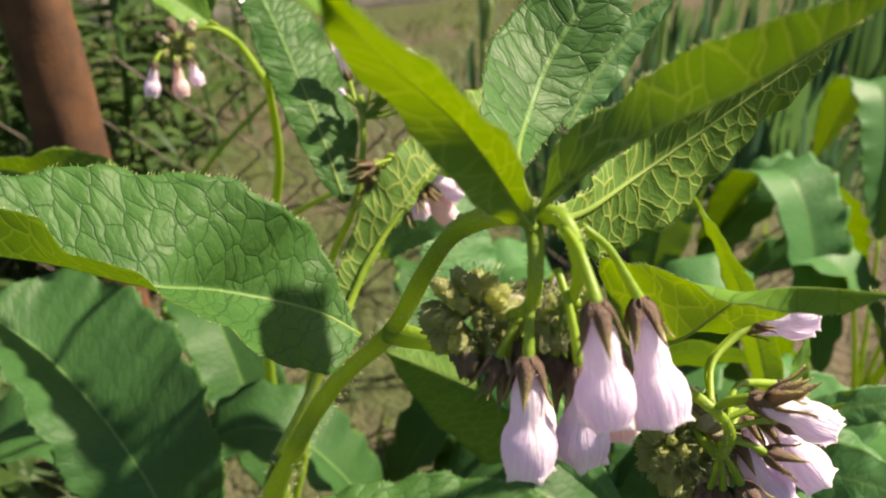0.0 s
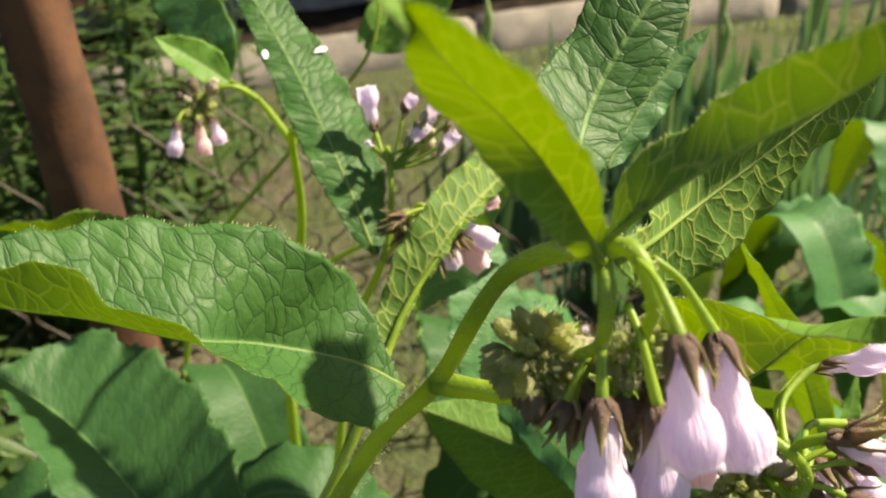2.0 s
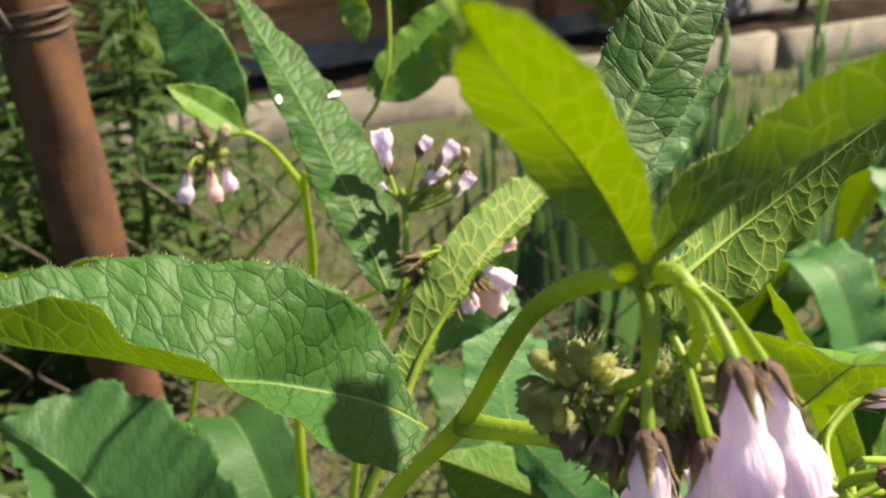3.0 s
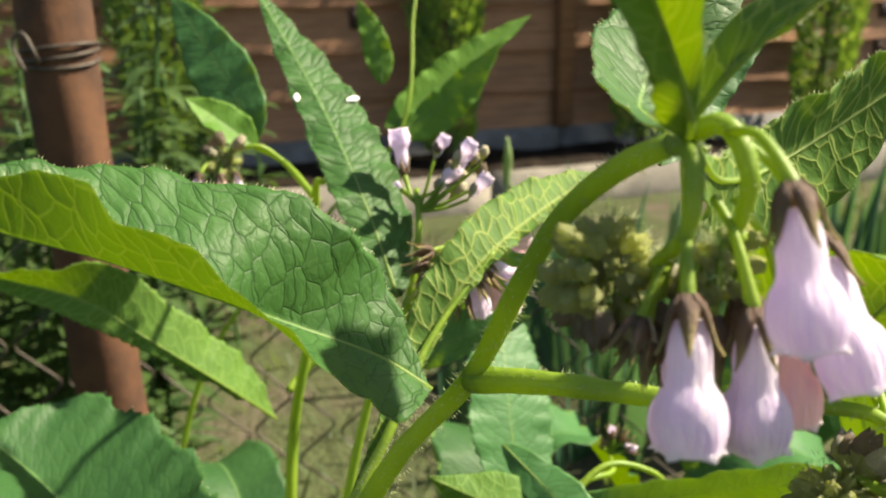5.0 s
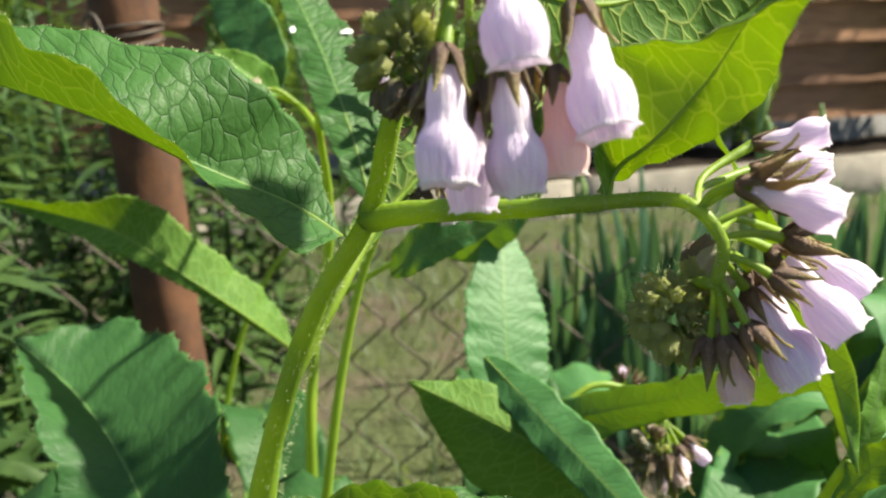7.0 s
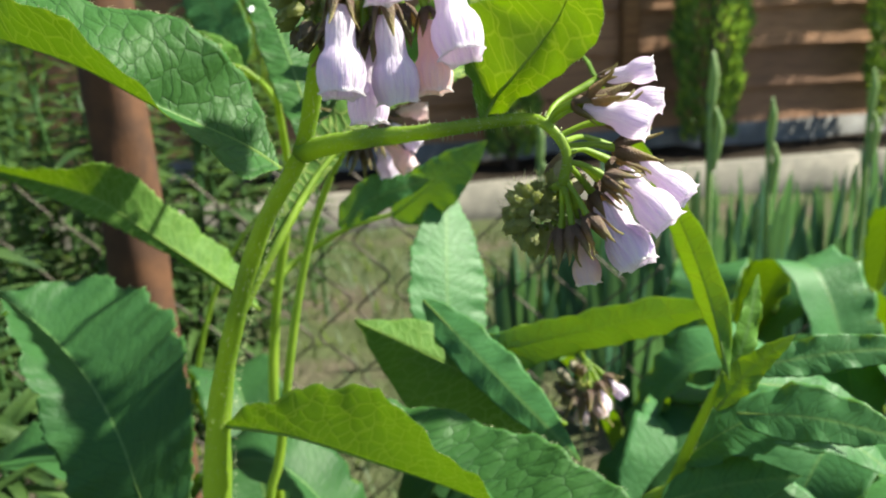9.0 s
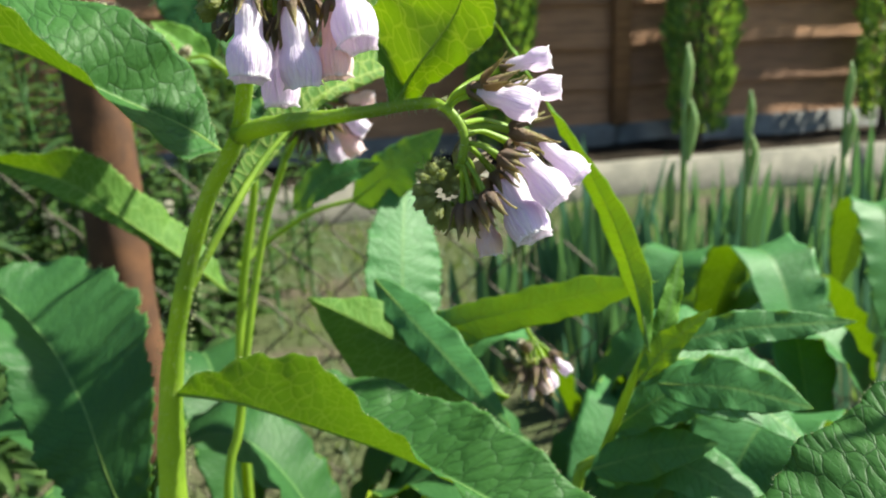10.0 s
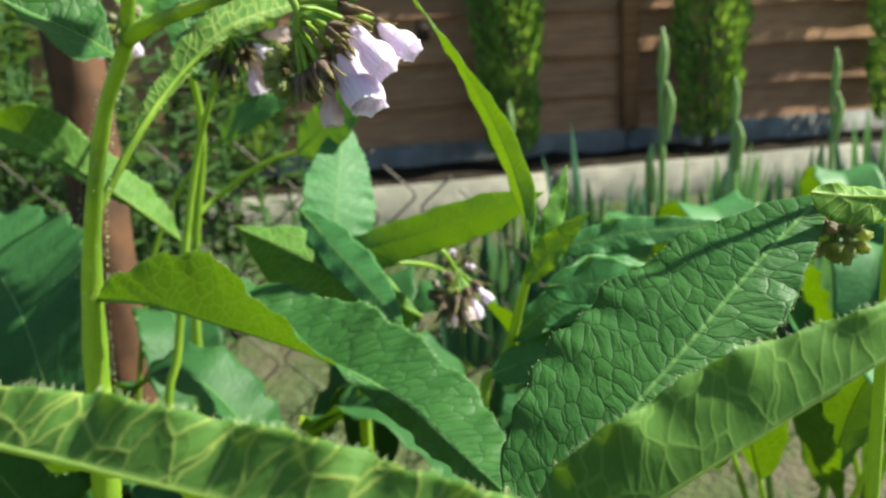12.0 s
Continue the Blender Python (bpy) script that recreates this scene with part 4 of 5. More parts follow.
leaf(PLANTS["mid"], [(0.0158, 0.2584, 0.3158), (0.0469, 0.2203, 0.2971), (0.0705, 0.1789, 0.2884)], (0.0079, 0.0039, 0.004), (-0.0073, 0.0003, -0.004), seed=12, smooth=True)
leaf(PLANTS["mid"], [(0.0086, 0.242, 0.2977), (0.0424, 0.2388, 0.3019), (0.0738, 0.2341, 0.3103), (0.1016, 0.2228, 0.3205), (0.1229, 0.2063, 0.3305)], [(0.0422, 0.2411, 0.3077), (0.0724, 0.2306, 0.3188), (0.1014, 0.2211, 0.3281)], [(0.0435, 0.238, 0.2924), (0.0763, 0.2416, 0.2994), (0.1046, 0.2276, 0.312)], seed=13, smooth=True, wave=0.0006)
leaf(PLANTS["mid"], [(0.0247, 0.275, 0.2763), (0.0229, 0.3054, 0.3143), (0.0221, 0.3449, 0.3474)], (-0.0164, -0.0072, 0.0023), (0.0172, 0.0092, -0.0029), seed=14, hero=True, smooth=True, wave=0.0006, quilt=0.00006, teeth=0.0005)
leaf(PLANTS["shoot"], [(0.1167, 0.1851, 0.3128), (0.1137, 0.1975, 0.3323), (0.1052, 0.2018, 0.3566), (0.092, 0.2008, 0.3813), (0.0776, 0.1966, 0.4037), (0.0638, 0.1918, 0.4253)], [(0.1107, 0.2041, 0.3313), (0.1007, 0.2062, 0.3568), (0.0896, 0.2034, 0.3821), (0.077, 0.1976, 0.4043)], [(0.1191, 0.1949, 0.3307), (0.111, 0.1991, 0.3557), (0.0942, 0.1997, 0.3806), (0.0777, 0.1957, 0.4028)], seed=15, smooth=True, young=True, quilt=0.00008, wave=0.0005)
leaf(PLANTS["shoot"], [(0.1172, 0.1935, 0.3074), (0.1247, 0.1978, 0.321), (0.1311, 0.2085, 0.3403)], (-0.004, -0.0003, 0.0002), (0.004, 0.0003, -0.0002), seed=16, smooth=True, young=True)
leaf(PLANTS["shoot"], [(0.1149, 0.1913, 0.2995), (0.1253, 0.1909, 0.3142), (0.1377, 0.1899, 0.3258)], (-0.0039, 0.0004, 0.0031), (0.0039, -0.0004, -0.0031), seed=17, smooth=True, young=True)
leaf(PLANTS["shoot"], [(0.1246, 0.2001, 0.3098), (0.1543, 0.1993, 0.3156), (0.189, 0.1981, 0.318)], (-0.0, 0.0034, 0.0053), (0.0, -0.0034, -0.0053), seed=18, smooth=True)
leaf(PLANTS["shoot"], [(0.1215, 0.1912, 0.2985), (0.142, 0.1783, 0.3029), (0.1636, 0.1643, 0.3024)], (0.0017, 0.0083, 0.007), (-0.0018, -0.0059, -0.0056), seed=19, smooth=True)
leaf(PLANTS["shoot"], [(0.1324, 0.2221, 0.2946), (0.1587, 0.2327, 0.2877), (0.1848, 0.2363, 0.2749)], (-0.0003, 0.0082, 0.007), (0.0001, -0.0063, -0.0076), seed=20, smooth=True)
leaf(PLANTS["shoot"], [(0.1004, 0.1997, 0.2606), (0.1204, 0.1937, 0.2708), (0.142, 0.187, 0.2782)], (-0.0003, 0.0079, 0.0061), (0.0002, -0.006, -0.0066), seed=21, smooth=True)
leaf(PLANTS["shoot"], [(0.108, 0.208, 0.272), (0.13, 0.203, 0.29), (0.152, 0.198, 0.29), (0.176, 0.192, 0.274)], (-0.0009, 0.0136, 0.0048), (0.0007, -0.0117, -0.0053), seed=22, smooth=True)
leaf(PLANTS["shoot"], [(0.104, 0.212, 0.25), (0.126, 0.2, 0.264), (0.148, 0.188, 0.258), (0.168, 0.178, 0.24)], (-0.001, 0.0133, 0.0038), (0.0008, -0.0114, -0.0043), seed=23, smooth=True)
leaf(PLANTS["near"], [(0.1129, 0.0426, 0.2867), (0.1301, 0.0574, 0.3056), (0.1509, 0.074, 0.3217), (0.1691, 0.0896, 0.3352), (0.1875, 0.1048, 0.347)], (-0.0188, 0.022, 0.0041), (0.0124, -0.006, -0.0039), seed=24, hero=True, plain=True, wave=0.0008, quilt=0.00004, sharp=0.75)
leaf(PLANTS["near"], [(0.1115, -0.0043, 0.3145), (0.1322, -0.0019, 0.3283), (0.1478, 0.0018, 0.3368), (0.1637, 0.0064, 0.3445), (0.1816, 0.0141, 0.3515)], (0.0002, 0.0073, -0.004), (-0.0039, 0.0044, 0.0103), seed=25, hero=True, plain=True, wave=0.0010, teeth=0.0001, rise=0.5)
leaf(PLANTS["near"], [(0.0315, -0.0144, 0.3459), (0.0494, -0.0191, 0.3453), (0.0712, -0.0221, 0.3415), (0.0914, -0.0251, 0.3383), (0.11, -0.0272, 0.335), (0.1274, -0.0295, 0.3317)], (-0.0006, 0.0053, -0.0034), (0.0, 0.0041, 0.0077), seed=26, hero=True, wave=0.0017, rise=0.45, sharp=0.5)
leaf(PLANTS["near"], [(0.2014, 0.0961, 0.347), (0.1952, 0.0966, 0.3475), (0.1886, 0.096, 0.3481), (0.1811, 0.0946, 0.3495)], (0.0, 0.002, 0.0026), (0.0, -0.002, -0.0062), seed=27, young=True, rise=0.4, sharp=0.5)
leaf(PLANTS["back"], [(-0.0755, 0.3417, 0.2837), (-0.0953, 0.3281, 0.3081), (-0.1205, 0.322, 0.3308), (-0.1432, 0.3222, 0.3473), (-0.1688, 0.3218, 0.3565), (-0.2002, 0.3166, 0.3667)], [(-0.0860, 0.3440, 0.3090), (-0.1177, 0.3301, 0.3473), (-0.1324, 0.3214, 0.3638), (-0.1597, 0.3148, 0.3634)], [(-0.0979, 0.3284, 0.3066), (-0.122, 0.3211, 0.3257), (-0.1463, 0.3185, 0.3404), (-0.1718, 0.3176, 0.3533)], seed=28, hero=True, smooth=True, wave=0.0008, teeth=0.0004)
leaf(PLANTS["back"], [(-0.0825, 0.3698, 0.4), (-0.0934, 0.3798, 0.4278), (-0.1192, 0.3991, 0.4645)], (-0.013, -0.0013, -0.0059), (0.012, 0.0013, 0.0058), seed=29, smooth=True)
leaf(PLANTS["back"], [(-0.0804, 0.3647, 0.401), (-0.0951, 0.3643, 0.4131), (-0.1081, 0.363, 0.4227)], (0.0038, -0.0056, -0.0066), (0.0041, 0.0043, 0.007), seed=30, smooth=True, young=True)
leaf(PLANTS["back"], [(-0.0189, 0.2438, 0.376), (-0.0306, 0.2677, 0.4038), (-0.0457, 0.2956, 0.4305), (-0.0699, 0.3283, 0.4665)], (-0.0092, -0.004, -0.0007), (0.0125, 0.0101, 0.0007), seed=31, hero=True, wave=0.0012)
leaf(PLANTS["main"], [(-0.038, 0.179, 0.332), (-0.0218, 0.1882, 0.3596), (-0.0099, 0.2049, 0.3795), (0.008, 0.2216, 0.3976), (0.0447, 0.2672, 0.4085)], (0.0023, 0.0007, -0.0023), (-0.0071, 0.0053, 0.0071), seed=32, hero=True, rise=1.7, sharp=0.8, wave=0.0010)
leaf(PLANTS["back"], [(-0.0158, 0.2552, 0.3477), (-0.0025, 0.249, 0.3588), (0.0223, 0.2464, 0.3675)], (-0.0042, 0.0053, 0.006), (0.003, -0.0029, -0.0045), seed=33, smooth=True)
leaf(PLANTS["back"], [(-0.0058, 0.345, 0.3308), (0.016, 0.3302, 0.3482), (0.0423, 0.3272, 0.3693)], (-0.0081, 0.0056, 0.0068), (0.01, -0.0049, -0.0081), seed=34, smooth=True)
leaf(PLANTS["rear"], [(-0.0258, 0.4296, 0.3984), (0.0091, 0.4468, 0.4234), (0.0516, 0.465, 0.4525)], (-0.0088, 0.0059, 0.0065), (0.0048, -0.0047, -0.0037), seed=35, smooth=True, young=True)
leaf(PLANTS["rear"], [(-0.023, 0.4285, 0.3958), (-0.0001, 0.4315, 0.4082), (0.0322, 0.4354, 0.4401)], (-0.0049, 0.0041, 0.005), (0.0088, -0.0062, -0.0074), seed=36, smooth=True, young=True)
leaf(PLANTS["rear"], [(-0.0276, 0.4574, 0.4175), (-0.032, 0.4648, 0.4387), (-0.0408, 0.473, 0.4612)], (-0.007, 0.0004, -0.0001), (0.008, -0.0004, 0.0001), seed=37, smooth=True, young=True)


def stalk(plant, name, points, radii, hairs=0, seed=1):
    part(name, tube_mesh(name, points, radii, STEM, 10, 60, 0.05), plant)
    if hairs:
        part("bristles", bristles_mesh(points, radii, hairs, 0.0010, seed), plant, "fine pale bristles", "stuff")


stalk(back, "stem", [(-0.076, 0.333, -0.01), (-0.0715, 0.3327, 0.21), (-0.067, 0.340, 0.283), (-0.0535, 0.334, 0.3447), (-0.05, 0.312, 0.393), (-0.0446, 0.290, 0.402)], [0.0034, 0.003, 0.0028, 0.0025, 0.002, 0.0012], 300, 6)
stalk(back, "petiole", [(-0.05, 0.3155, 0.3893), (-0.0663, 0.347, 0.398), (-0.0846, 0.3745, 0.4005)], [0.0016, 0.0013, 0.0010])
stalk(back, "stem", [(-0.062, 0.24, -0.01), (-0.0524, 0.242, 0.2087), (-0.045, 0.248, 0.2541), (-0.0365, 0.2535, 0.3055), (-0.0265, 0.2555, 0.346), (-0.0165, 0.2525, 0.3695), (-0.0122, 0.2573, 0.3918), (-0.0127, 0.2668, 0.4041)], [0.0033, 0.003, 0.0026, 0.0022, 0.002, 0.0017, 0.0014, 0.001], 300, 7)
stalk(back, "petiole", [(-0.0700, 0.346, 0.295), (-0.0578, 0.3559, 0.3053), (-0.0305, 0.3518, 0.3228), (-0.0043, 0.3454, 0.3318)], [0.002, 0.0015, 0.0013, 0.0010])
stalk(rear, "stem", [(-0.19, 0.43, -0.01), (-0.135, 0.43, 0.25), (-0.065, 0.43, 0.345), (-0.0187, 0.4288, 0.3972), (-0.011, 0.46, 0.4531), (-0.0065, 0.4761, 0.4758)], [0.0022, 0.0018, 0.0016, 0.0012, 0.0008])
stalk(shoot, "stem", [(0.088, 0.222, -0.01), (0.0952, 0.2131, 0.2303), (0.1052, 0.2105, 0.2588), (0.1139, 0.2003, 0.2946), (0.1183, 0.1947, 0.3113)], [0.004, 0.0034, 0.003, 0.0024, 0.0014], 300, 8)
stalk(near, "stem", [(0.206, 0.10, -0.01), (0.2028, 0.1014, 0.3219), (0.2042, 0.1032, 0.3483), (0.2030, 0.1103, 0.397)], [0.004, 0.0024, 0.0018, 0.0012], 200, 9)
stalk(mid_plant, "stem", [(0.03, 0.29, -0.01), (0.032, 0.285, 0.18), (0.036, 0.262, 0.285), (0.044, 0.243, 0.301)], [0.004, 0.0034, 0.0026, 0.0014])
stalk(near, "stem", [(0.115, 0.06, -0.01), (0.113, 0.055, 0.2), (0.112, 0.05, 0.285)], [0.004, 0.003, 0.002])

stalk(main, "petiole", [(-0.039, 0.1765, 0.330), (-0.0222, 0.1865, 0.3590), (-0.0102, 0.2030, 0.3790), (0.0078, 0.2200, 0.3972)], [0.0017, 0.0014, 0.0010, 0.0004], 80, 31)
# flowers of the top spray
TOP = (0.021, 0.108, 0.444)
for k, (start, top, mouth, pink) in enumerate([
    (TOP, (0.018, 0.094, 0.4300), (0.018, 0.088, 0.411), False),
    ((0.0235, 0.103, 0.440), (0.026, 0.0935, 0.4285), (0.028, 0.093, 0.409), False),
    ((0.0235, 0.100, 0.449), (0.0255, 0.086, 0.4455), (0.028, 0.082, 0.427), False),
    ((0.027, 0.104, 0.447), (0.036, 0.100, 0.4355), (0.040, 0.091, 0.417), False),
    ((0.026, 0.103, 0.440), (0.0331, 0.0995, 0.4265), (0.0342, 0.0958, 0.4105), True),
    ((0.021, 0.104, 0.437), (0.0207, 0.1041, 0.4225), (0.0209, 0.1005, 0.4045), False),
]):
    flower(main, start, top, mouth, pink, k * 0.7, "fading pink nodding bell flower" if pink else "")
stalk(main, "flower_stalk", [(0.020, 0.110, 0.446), (0.0235, 0.102, 0.4495), (0.0255, 0.0975, 0.444), (0.0255, 0.1, 0.436)], [0.0016, 0.0014, 0.0012, 0.0008], 120, 12)
stalk(main, "flower_stalk", [(0.020, 0.110, 0.446), (0.0195, 0.1005, 0.4455), (0.0188, 0.0985, 0.437), (0.0165, 0.104, 0.431)], [0.0016, 0.0013, 0.0011, 0.0008], 120, 13)
coil(main, (0.0115, 0.108, 0.4290), (-0.30, 0.88, -0.25), (0.0175, 0.103, 0.4310), 0.0072, 13, 1)
coil(main, (0.0240, 0.103, 0.4310), (-0.1, 0.9, -0.2), (0.0258, 0.0995, 0.4360), 0.0050, 9, 2, brown=False, bud=0.004)


def spent(plant, start, tip, seed, berry=False):
    """A faded calyx whose bell has dropped, on its pedicel."""
    s0, e0 = np.array(start), np.array(tip)
    base = s0 * 0.45 + e0 * 0.55
    part("pedicel", tube_mesh("pedicel", [s0, (s0 + base) / 2 + np.array([0, 0, 0.0006]), base], [0.0006, 0.0006, 0.0009], STEM, 6, 10), plant)
    size = np.linalg.norm(e0 - base) / 0.40
    placed("calyx", CALYX_MESH, plant, aim(base, e0, seed * 1.3, size), "faded brown empty calyx")


for k, (a, b) in enumerate([((0.0175, 0.1035, 0.4300), (0.0140, 0.1010, 0.4150)), ((0.0178, 0.1035, 0.4310), (0.0115, 0.0985, 0.4190)), ((0.0190, 0.1040, 0.4320), (0.0160, 0.1060, 0.4140)), ((0.0250, 0.1020, 0.4350), (0.0225, 0.0990, 0.4160)), ((0.0260, 0.1010, 0.4370), (0.0300, 0.1020, 0.4190))]):
    spent(main, a, b, k)
# flowers of the side branch
for k, (start, top, mouth, pink) in enumerate([
    ((0.0556, 0.1100, 0.4035), (0.0678, 0.125, 0.4107), (0.0802, 0.1227, 0.4131), False),
    ((0.0560, 0.1095, 0.4030), (0.0690, 0.1302, 0.4053), (0.0835, 0.1302, 0.4055), False),
    ((0.0560, 0.1092, 0.4030), (0.0610, 0.1068, 0.4078), (0.0760, 0.1018, 0.4035), False),
    ((0.0590, 0.1085, 0.4000), (0.0760, 0.1257, 0.3937), (0.0875, 0.1184, 0.3851), False),
    ((0.0597, 0.1082, 0.3975), (0.0696, 0.1169, 0.3942), (0.0817, 0.1094, 0.3810), False),
    ((0.0595, 0.1082, 0.3950), (0.0661, 0.1166, 0.3872), (0.0747, 0.1094, 0.3723), False),
    ((0.0592, 0.1084, 0.3930), (0.0634, 0.1175, 0.3806), (0.0651, 0.1142, 0.3669), True),
    ((0.0595, 0.1083, 0.3940), (0.0685, 0.1227, 0.3887), (0.0763, 0.1131, 0.3709), False),
]):
    flower(main, start, top, mouth, pink, k * 0.9, "faded lilac-brown nodding bell flower" if pink else "")
coil(main, (0.0545, 0.1185, 0.3835), (-0.25, 0.92, -0.15), (0.0589, 0.1085, 0.3911), 0.0078, 15, 5)

for k, (a, b) in enumerate([((0.0580, 0.1085, 0.4010), (0.0760, 0.1110, 0.4060)), ((0.0592, 0.1083, 0.3990), (0.0790, 0.1130, 0.3970)), ((0.0594, 0.1083, 0.3960), (0.0740, 0.1070, 0.3900)), ((0.0590, 0.1086, 0.3915), (0.0625, 0.1080, 0.3745)), ((0.0588, 0.1088, 0.3912), (0.0590, 0.1105, 0.3730)), ((0.0590, 0.1086, 0.3925), (0.0680, 0.1060, 0.3780)), ((0.0560, 0.1092, 0.4035), (0.0710, 0.1030, 0.4120))]):
    spent(main, a, b, k + 7)
# buds and flowers of the plants behind
for k, (start, top, mouth) in enumerate([
    ((-0.0125, 0.262, 0.400), (-0.0165, 0.272, 0.408), (-0.0185, 0.274, 0.4235)),
    ((-0.0125, 0.264, 0.402), (0.000, 0.268, 0.4085), (0.006, 0.270, 0.418)),
    ((-0.0125, 0.264, 0.400), (-0.0170, 0.266, 0.404), (-0.0195, 0.266, 0.407)),
]):
    flower(back, start, top, mouth, False, k, "small faded lilac bud")
for k in range(14):
    r2 = random.Random(60 + k)
    s = np.array((-0.0122, 0.262, 0.398))
    e = s + np.array([r2.uniform(0.004, 0.021), r2.uniform(-0.004, 0.008), r2.uniform(0.002, 0.016)])
    part("pedicel", tube_mesh("pedicel", [s, (s + e) / 2 + np.array([0, 0, -0.001]), e], [0.0006, 0.0005], STEM, 6, 10), back)
    placed("bud", BUD, back, aim(e, e + np.array([r2.uniform(0, 0.004), -0.001, 0.005]) * r2.uniform(0.9, 1.5), k))
    if k % 3 == 0:
        placed("flower", COROLLA, back, aim(e, e + np.array([r2.uniform(0.002, 0.007), -0.001, 0.008]), k), "small pale faded bell")
CLUSTER = np.array((-0.001, 0.241, 0.3885))
stalk(back, "flower_stalk", [(-0.0165, 0.2525, 0.3695), (-0.007, 0.248, 0.384), (-0.004, 0.243, 0.3925), (-0.001, 0.241, 0.3925)], [0.0016, 0.0013, 0.0011, 0.0009])
for k, (a, b, bell) in enumerate([((0.006, -0.003, 0.001), (0.016, -0.004, -0.006), 1), ((0.005, -0.002, -0.002), (0.013, -0.004, -0.013), 1), ((0.003, 0.003, -0.003), (0.006, 0.004, -0.016), 1), ((0.007, 0.002, 0.003), (0.018, 0.003, 0.003), 1), ((-0.002, -0.003, -0.002), (-0.008, -0.005, -0.010), 0), ((-0.003, 0.001, 0), (-0.012, -0.002, -0.004), 0), ((0, -0.004, -0.003), (0, -0.008, -0.013), 0), ((0.002, -0.004, 0.002), (0.008, -0.011, -0.005), 0), ((-0.003, -0.002, 0.002), (-0.011, -0.006, 0.003), 0)]):
    if bell:
        flower(back, CLUSTER + np.array((0, 0, 0.004)), CLUSTER + 1.3 * np.array(a), CLUSTER + 1.3 * np.array(b), k % 2 == 1, k, "faded pink bell flower", wide=True)
    else:
        spent(back, CLUSTER + np.array((0, 0, 0.004)), CLUSTER + 1.3 * np.array(b), k)
coil(back, CLUSTER + np.array((-0.005, 0.002, -0.003)), (-0.3, 0.9, -0.1), CLUSTER + np.array((0.0, 0, 0.004)), 0.005, 8, 17)
for k, (a, b) in enumerate([((-0.0875, 0.325, 0.398), (-0.0865, 0.324, 0.383)), ((-0.0945, 0.322, 0.399), (-0.098, 0.32, 0.385)), ((-0.083, 0.33, 0.398), (-0.081, 0.331, 0.385))]):
    flower(back, (-0.088, 0.335, 0.403), a, b, k == 0, k, "small lilac bell flower")
coil(back, (-0.087, 0.332, 0.402), (0.3, -0.9, 0.1), (-0.083, 0.342, 0.404), 0.006, 9, 18)
stalk(back, "flower_stalk", [(-0.0663, 0.347, 0.398), (-0.074, 0.343, 0.405), (-0.083, 0.342, 0.405)], [0.0012, 0.001, 0.0008])
for k, (a, b) in enumerate([((0.084, 0.272, 0.272), (0.089, 0.268, 0.258)), ((0.090, 0.274, 0.275), (0.099, 0.272, 0.266)), ((0.081, 0.27, 0.27), (0.080, 0.266, 0.256)), ((0.088, 0.28, 0.27), (0.092, 0.281, 0.255))]):
    flower(mid_plant, (0.083, 0.276, 0.282), a, b, k % 2 == 0, k, "fading pink-lilac bell flower")
for k, b in enumerate([(0.074, 0.268, 0.262), (0.077, 0.266, 0.256), (0.085, 0.263, 0.262), (0.091, 0.266, 0.268), (0.096, 0.27, 0.272), (0.087, 0.27, 0.252), (0.072, 0.272, 0.268)]):
    spent(mid_plant, (0.083, 0.276, 0.281), b, k + 3)
coil(mid_plant, (0.080, 0.273, 0.270), (0.3, -0.9, 0.1), (0.082, 0.276, 0.281), 0.007, 11, 19)
stalk(mid_plant, "flower_stalk", [(0.036, 0.262, 0.285), (0.055, 0.272, 0.298), (0.075, 0.276, 0.292), (0.083, 0.276, 0.281)], [0.0016, 0.0013, 0.0011, 0.0008])
coil(near, (0.1955, 0.112, 0.3345), (0.2, -0.9, 0.2), (0.2025, 0.106, 0.340), 0.0055, 9, 20)


# small spent flower head behind the drooping leaves
HEAD = np.array((0.0798, 0.3436, 0.2654))
stalk(mid_plant, "flower_stalk", [(0.036, 0.262, 0.285), (0.050, 0.285, 0.283), (0.066, 0.302, 0.277), tuple(HEAD - np.array((0.004, 0, 0.006)))], [0.0014, 0.0012, 0.0010, 0.0007])
for k, b in enumerate([(0.009, -0.002, -0.001), (0.006, 0.002, 0.006), (-0.003, 0.001, 0.010), (-0.008, -0.001, 0.005), (-0.010, 0.002, 0.000)]):
    spent(mid_plant, HEAD - np.array((0.004, 0, 0.006)), HEAD + np.array(b), k + 31)
for k, (b, d) in enumerate([((0.001, 0, 0.0), (0.008, -0.002, -0.002)), ((-0.003, 0, 0.002), (-0.004, 0, 0.009))]):
    flower(mid_plant, HEAD - np.array((0.004, 0, 0.006)), HEAD + np.array(b), HEAD + np.array(d), False, k, "small withered white bell")

# ---------------------------------------------------------------- leaves low on the plants
def basal(plant, base, turn, length, peak, width, seed, shaded=True):
    """A long-stalked leaf that rises from the crown, arches and droops."""
    a = radians(turn)
    out, side = np.array([math.cos(a), math.sin(a), 0]), np.array([math.sin(a), -math.cos(a), 0])
    pts = [np.array(base) + out * length * f + np.array([0, 0, peak * (1 - (1 - f / 0.62) ** 2)]) for f in (0.22, 0.4, 0.58, 0.78, 1.0)]
    stem_pts = [np.array(base) + out * length * f + np.array([0, 0, peak * (1 - (1 - f / 0.62) ** 2)]) for f in (0.0, 0.1, 0.22)]
    part("petiole", tube_mesh("petiole", stem_pts, [0.003, 0.0022, 0.0016], STEM, 7, 14), plant)
    lift = np.array([0, 0, 0.35 * width])
    leaf(plant, [tuple(p) for p in pts], -side * width + lift, side * width + lift, seed=seed, smooth=True, shaded=shaded, wave=0.0022, sharp=0.8)


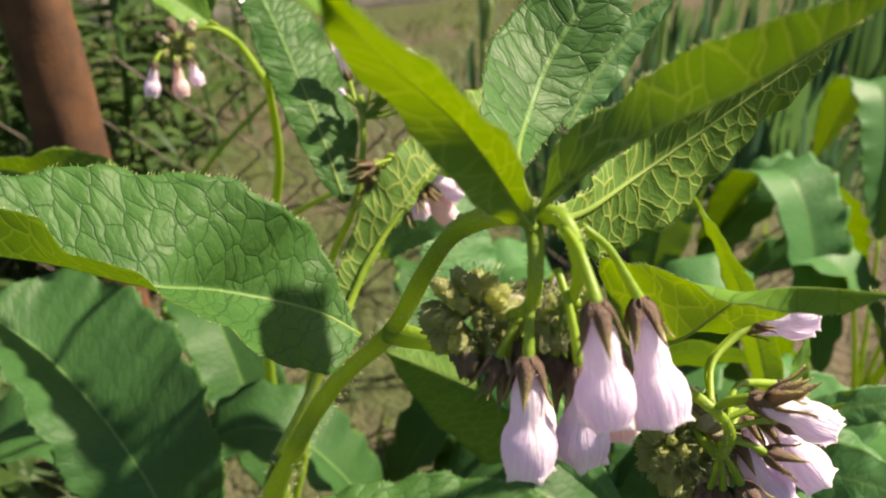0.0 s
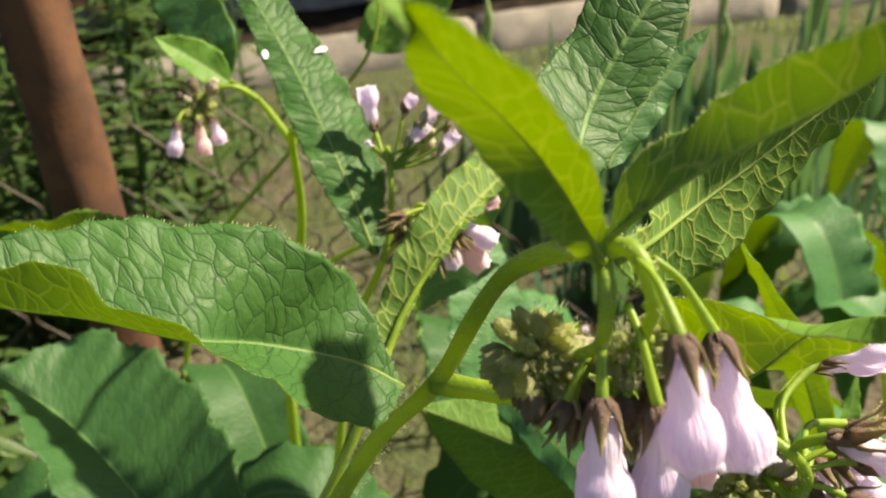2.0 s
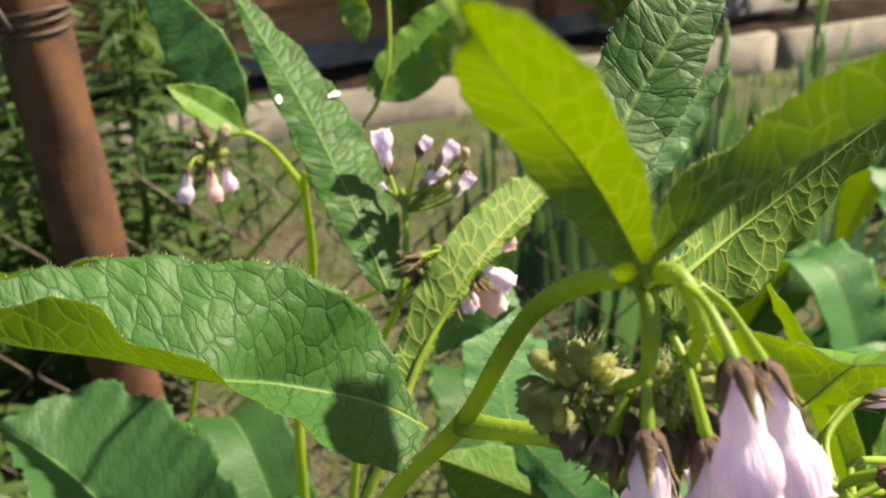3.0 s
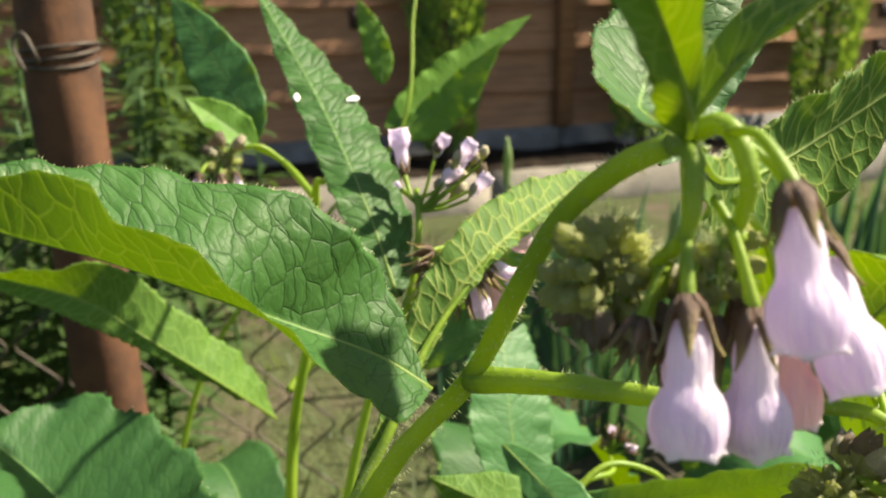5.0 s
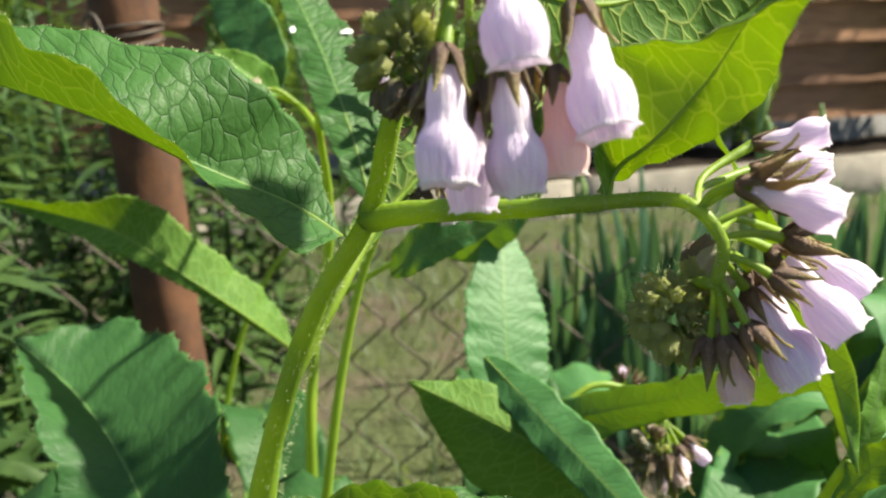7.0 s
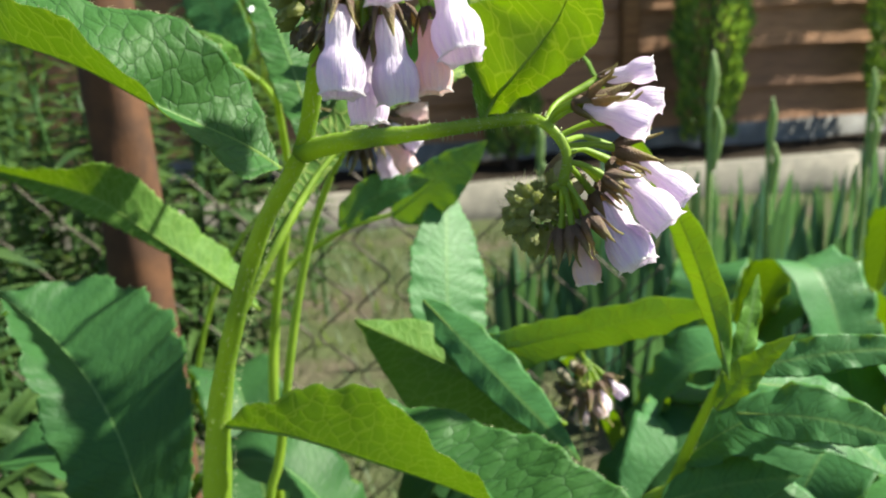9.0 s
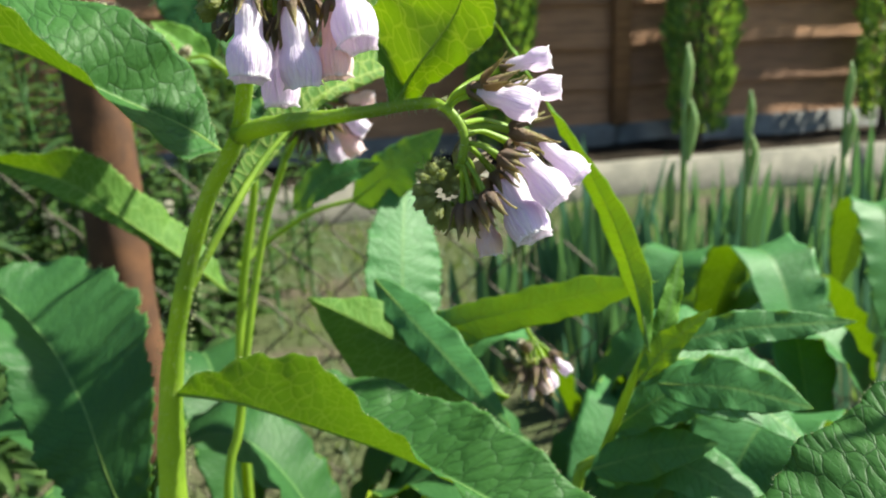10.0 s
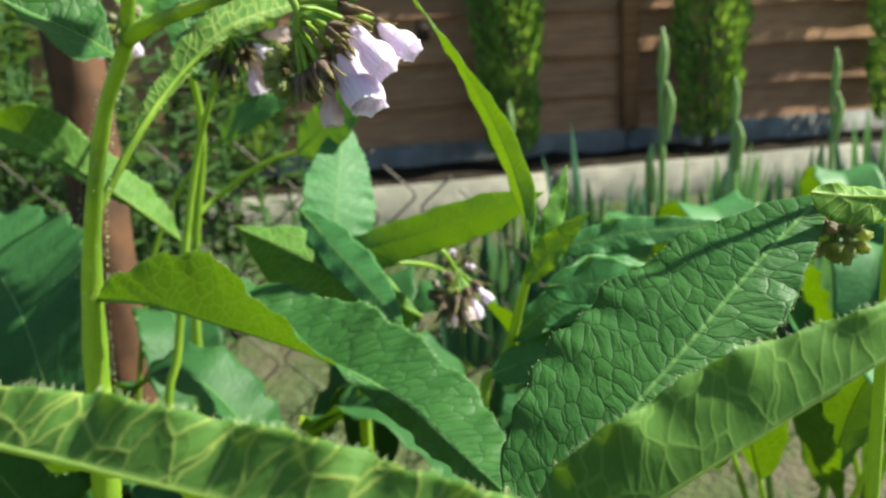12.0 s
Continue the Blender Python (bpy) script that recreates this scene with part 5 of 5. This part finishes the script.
side_plant = thing("comfrey_plant", (0.27, 0.36, -0.01), "broad-leaved comfrey clump without flowers", "comfrey", "comfrey plants")
far_plant = thing("comfrey_plant", (0.16, 0.47, -0.01), "broad-leaved comfrey clump among the irises", "comfrey", "comfrey plants")
LOW_COUNT = [500]


def clump(plant, base, rows, shaded=True):
    """Low leaves of one plant: turn, length, height, half width."""
    for turn, length, peak, width in rows:
        LOW_COUNT[0] += 1
        basal(plant, base, turn, length, peak, width, LOW_COUNT[0], shaded)


extra_plant = thing("comfrey_plant", (0.38, 0.52, -0.01), "broad-leaved comfrey clump beside the irises", "comfrey", "comfrey plants")
# False keeps the ordinary smooth face; the other clumps carry painted shade
clump(mid_plant, (0.03, 0.29, 0), [(200, 0.20, 0.19, 0.024), (318, 0.17, 0.20, 0.026), (15, 0.20, 0.22, 0.026), (95, 0.18, 0.24, 0.026), (262, 0.15, 0.19, 0.026), (172, 0.17, 0.22, 0.026), (228, 0.15, 0.20, 0.024)])
clump(shoot, (0.088, 0.222, 0), [(335, 0.19, 0.20, 0.024), (22, 0.20, 0.23, 0.026), (65, 0.20, 0.22, 0.024), (285, 0.12, 0.19, 0.024)], False)
clump(back, (-0.06, 0.31, 0), [(180, 0.20, 0.22, 0.026), (228, 0.17, 0.21, 0.026), (120, 0.18, 0.22, 0.024), (300, 0.15, 0.20, 0.026), (335, 0.19, 0.22, 0.026), (8, 0.17, 0.22, 0.025), (265, 0.13, 0.18, 0.024)])
clump(main, MAIN_BASE, [(205, 0.15, 0.20, 0.024), (330, 0.17, 0.19, 0.026), (255, 0.12, 0.18, 0.024)])
clump(side_plant, (0.27, 0.36, 0), [(180, 0.17, 0.25, 0.026), (225, 0.18, 0.24, 0.027), (275, 0.17, 0.24, 0.026), (330, 0.18, 0.25, 0.026), (30, 0.18, 0.26, 0.026), (110, 0.16, 0.27, 0.025)], False)
clump(far_plant, (0.16, 0.47, 0), [(200, 0.16, 0.22, 0.024), (270, 0.15, 0.22, 0.024), (330, 0.17, 0.23, 0.024), (60, 0.15, 0.24, 0.024)], False)
clump(extra_plant, (0.38, 0.52, 0), [(190, 0.18, 0.24, 0.026), (245, 0.18, 0.25, 0.026), (300, 0.18, 0.24, 0.026), (350, 0.16, 0.25, 0.025), (90, 0.16, 0.26, 0.025)], False)


def splash(place, facing, size, seed):
    """A dried white splash, thin and ragged."""
    bm = bmesh.new()
    bmesh.ops.create_icosphere(bm, subdivisions=2, radius=1.0)
    for v in bm.verts:
        f = 1 + 0.45 * noise.noise(v.co * 1.7 + Vector((seed, 0, 0)))
        v.co = Vector((v.co.x * size[0] * f, v.co.y * 0.0003, v.co.z * size[1] * f))
    me = bpy.data.meshes.new("white_splash")
    bm.to_mesh(me)
    bm.free()
    me.materials.append(SPECK)
    ob = new("white_splash", me)
    ob.matrix_world = Matrix.Translation(place) @ Vector(facing).to_track_quat("Y", "Z").to_matrix().to_4x4()
    tagged(ob, "dried white splash on a comfrey leaf", "splash", "white splashes")


splash((-0.0339, 0.3006, 0.4291), (0.52, -0.77, 0.37), (0.0026, 0.0010), 1)
splash((-0.0526, 0.2927, 0.4308), (0.09, -0.54, 0.84), (0.0011, 0.0022), 2)
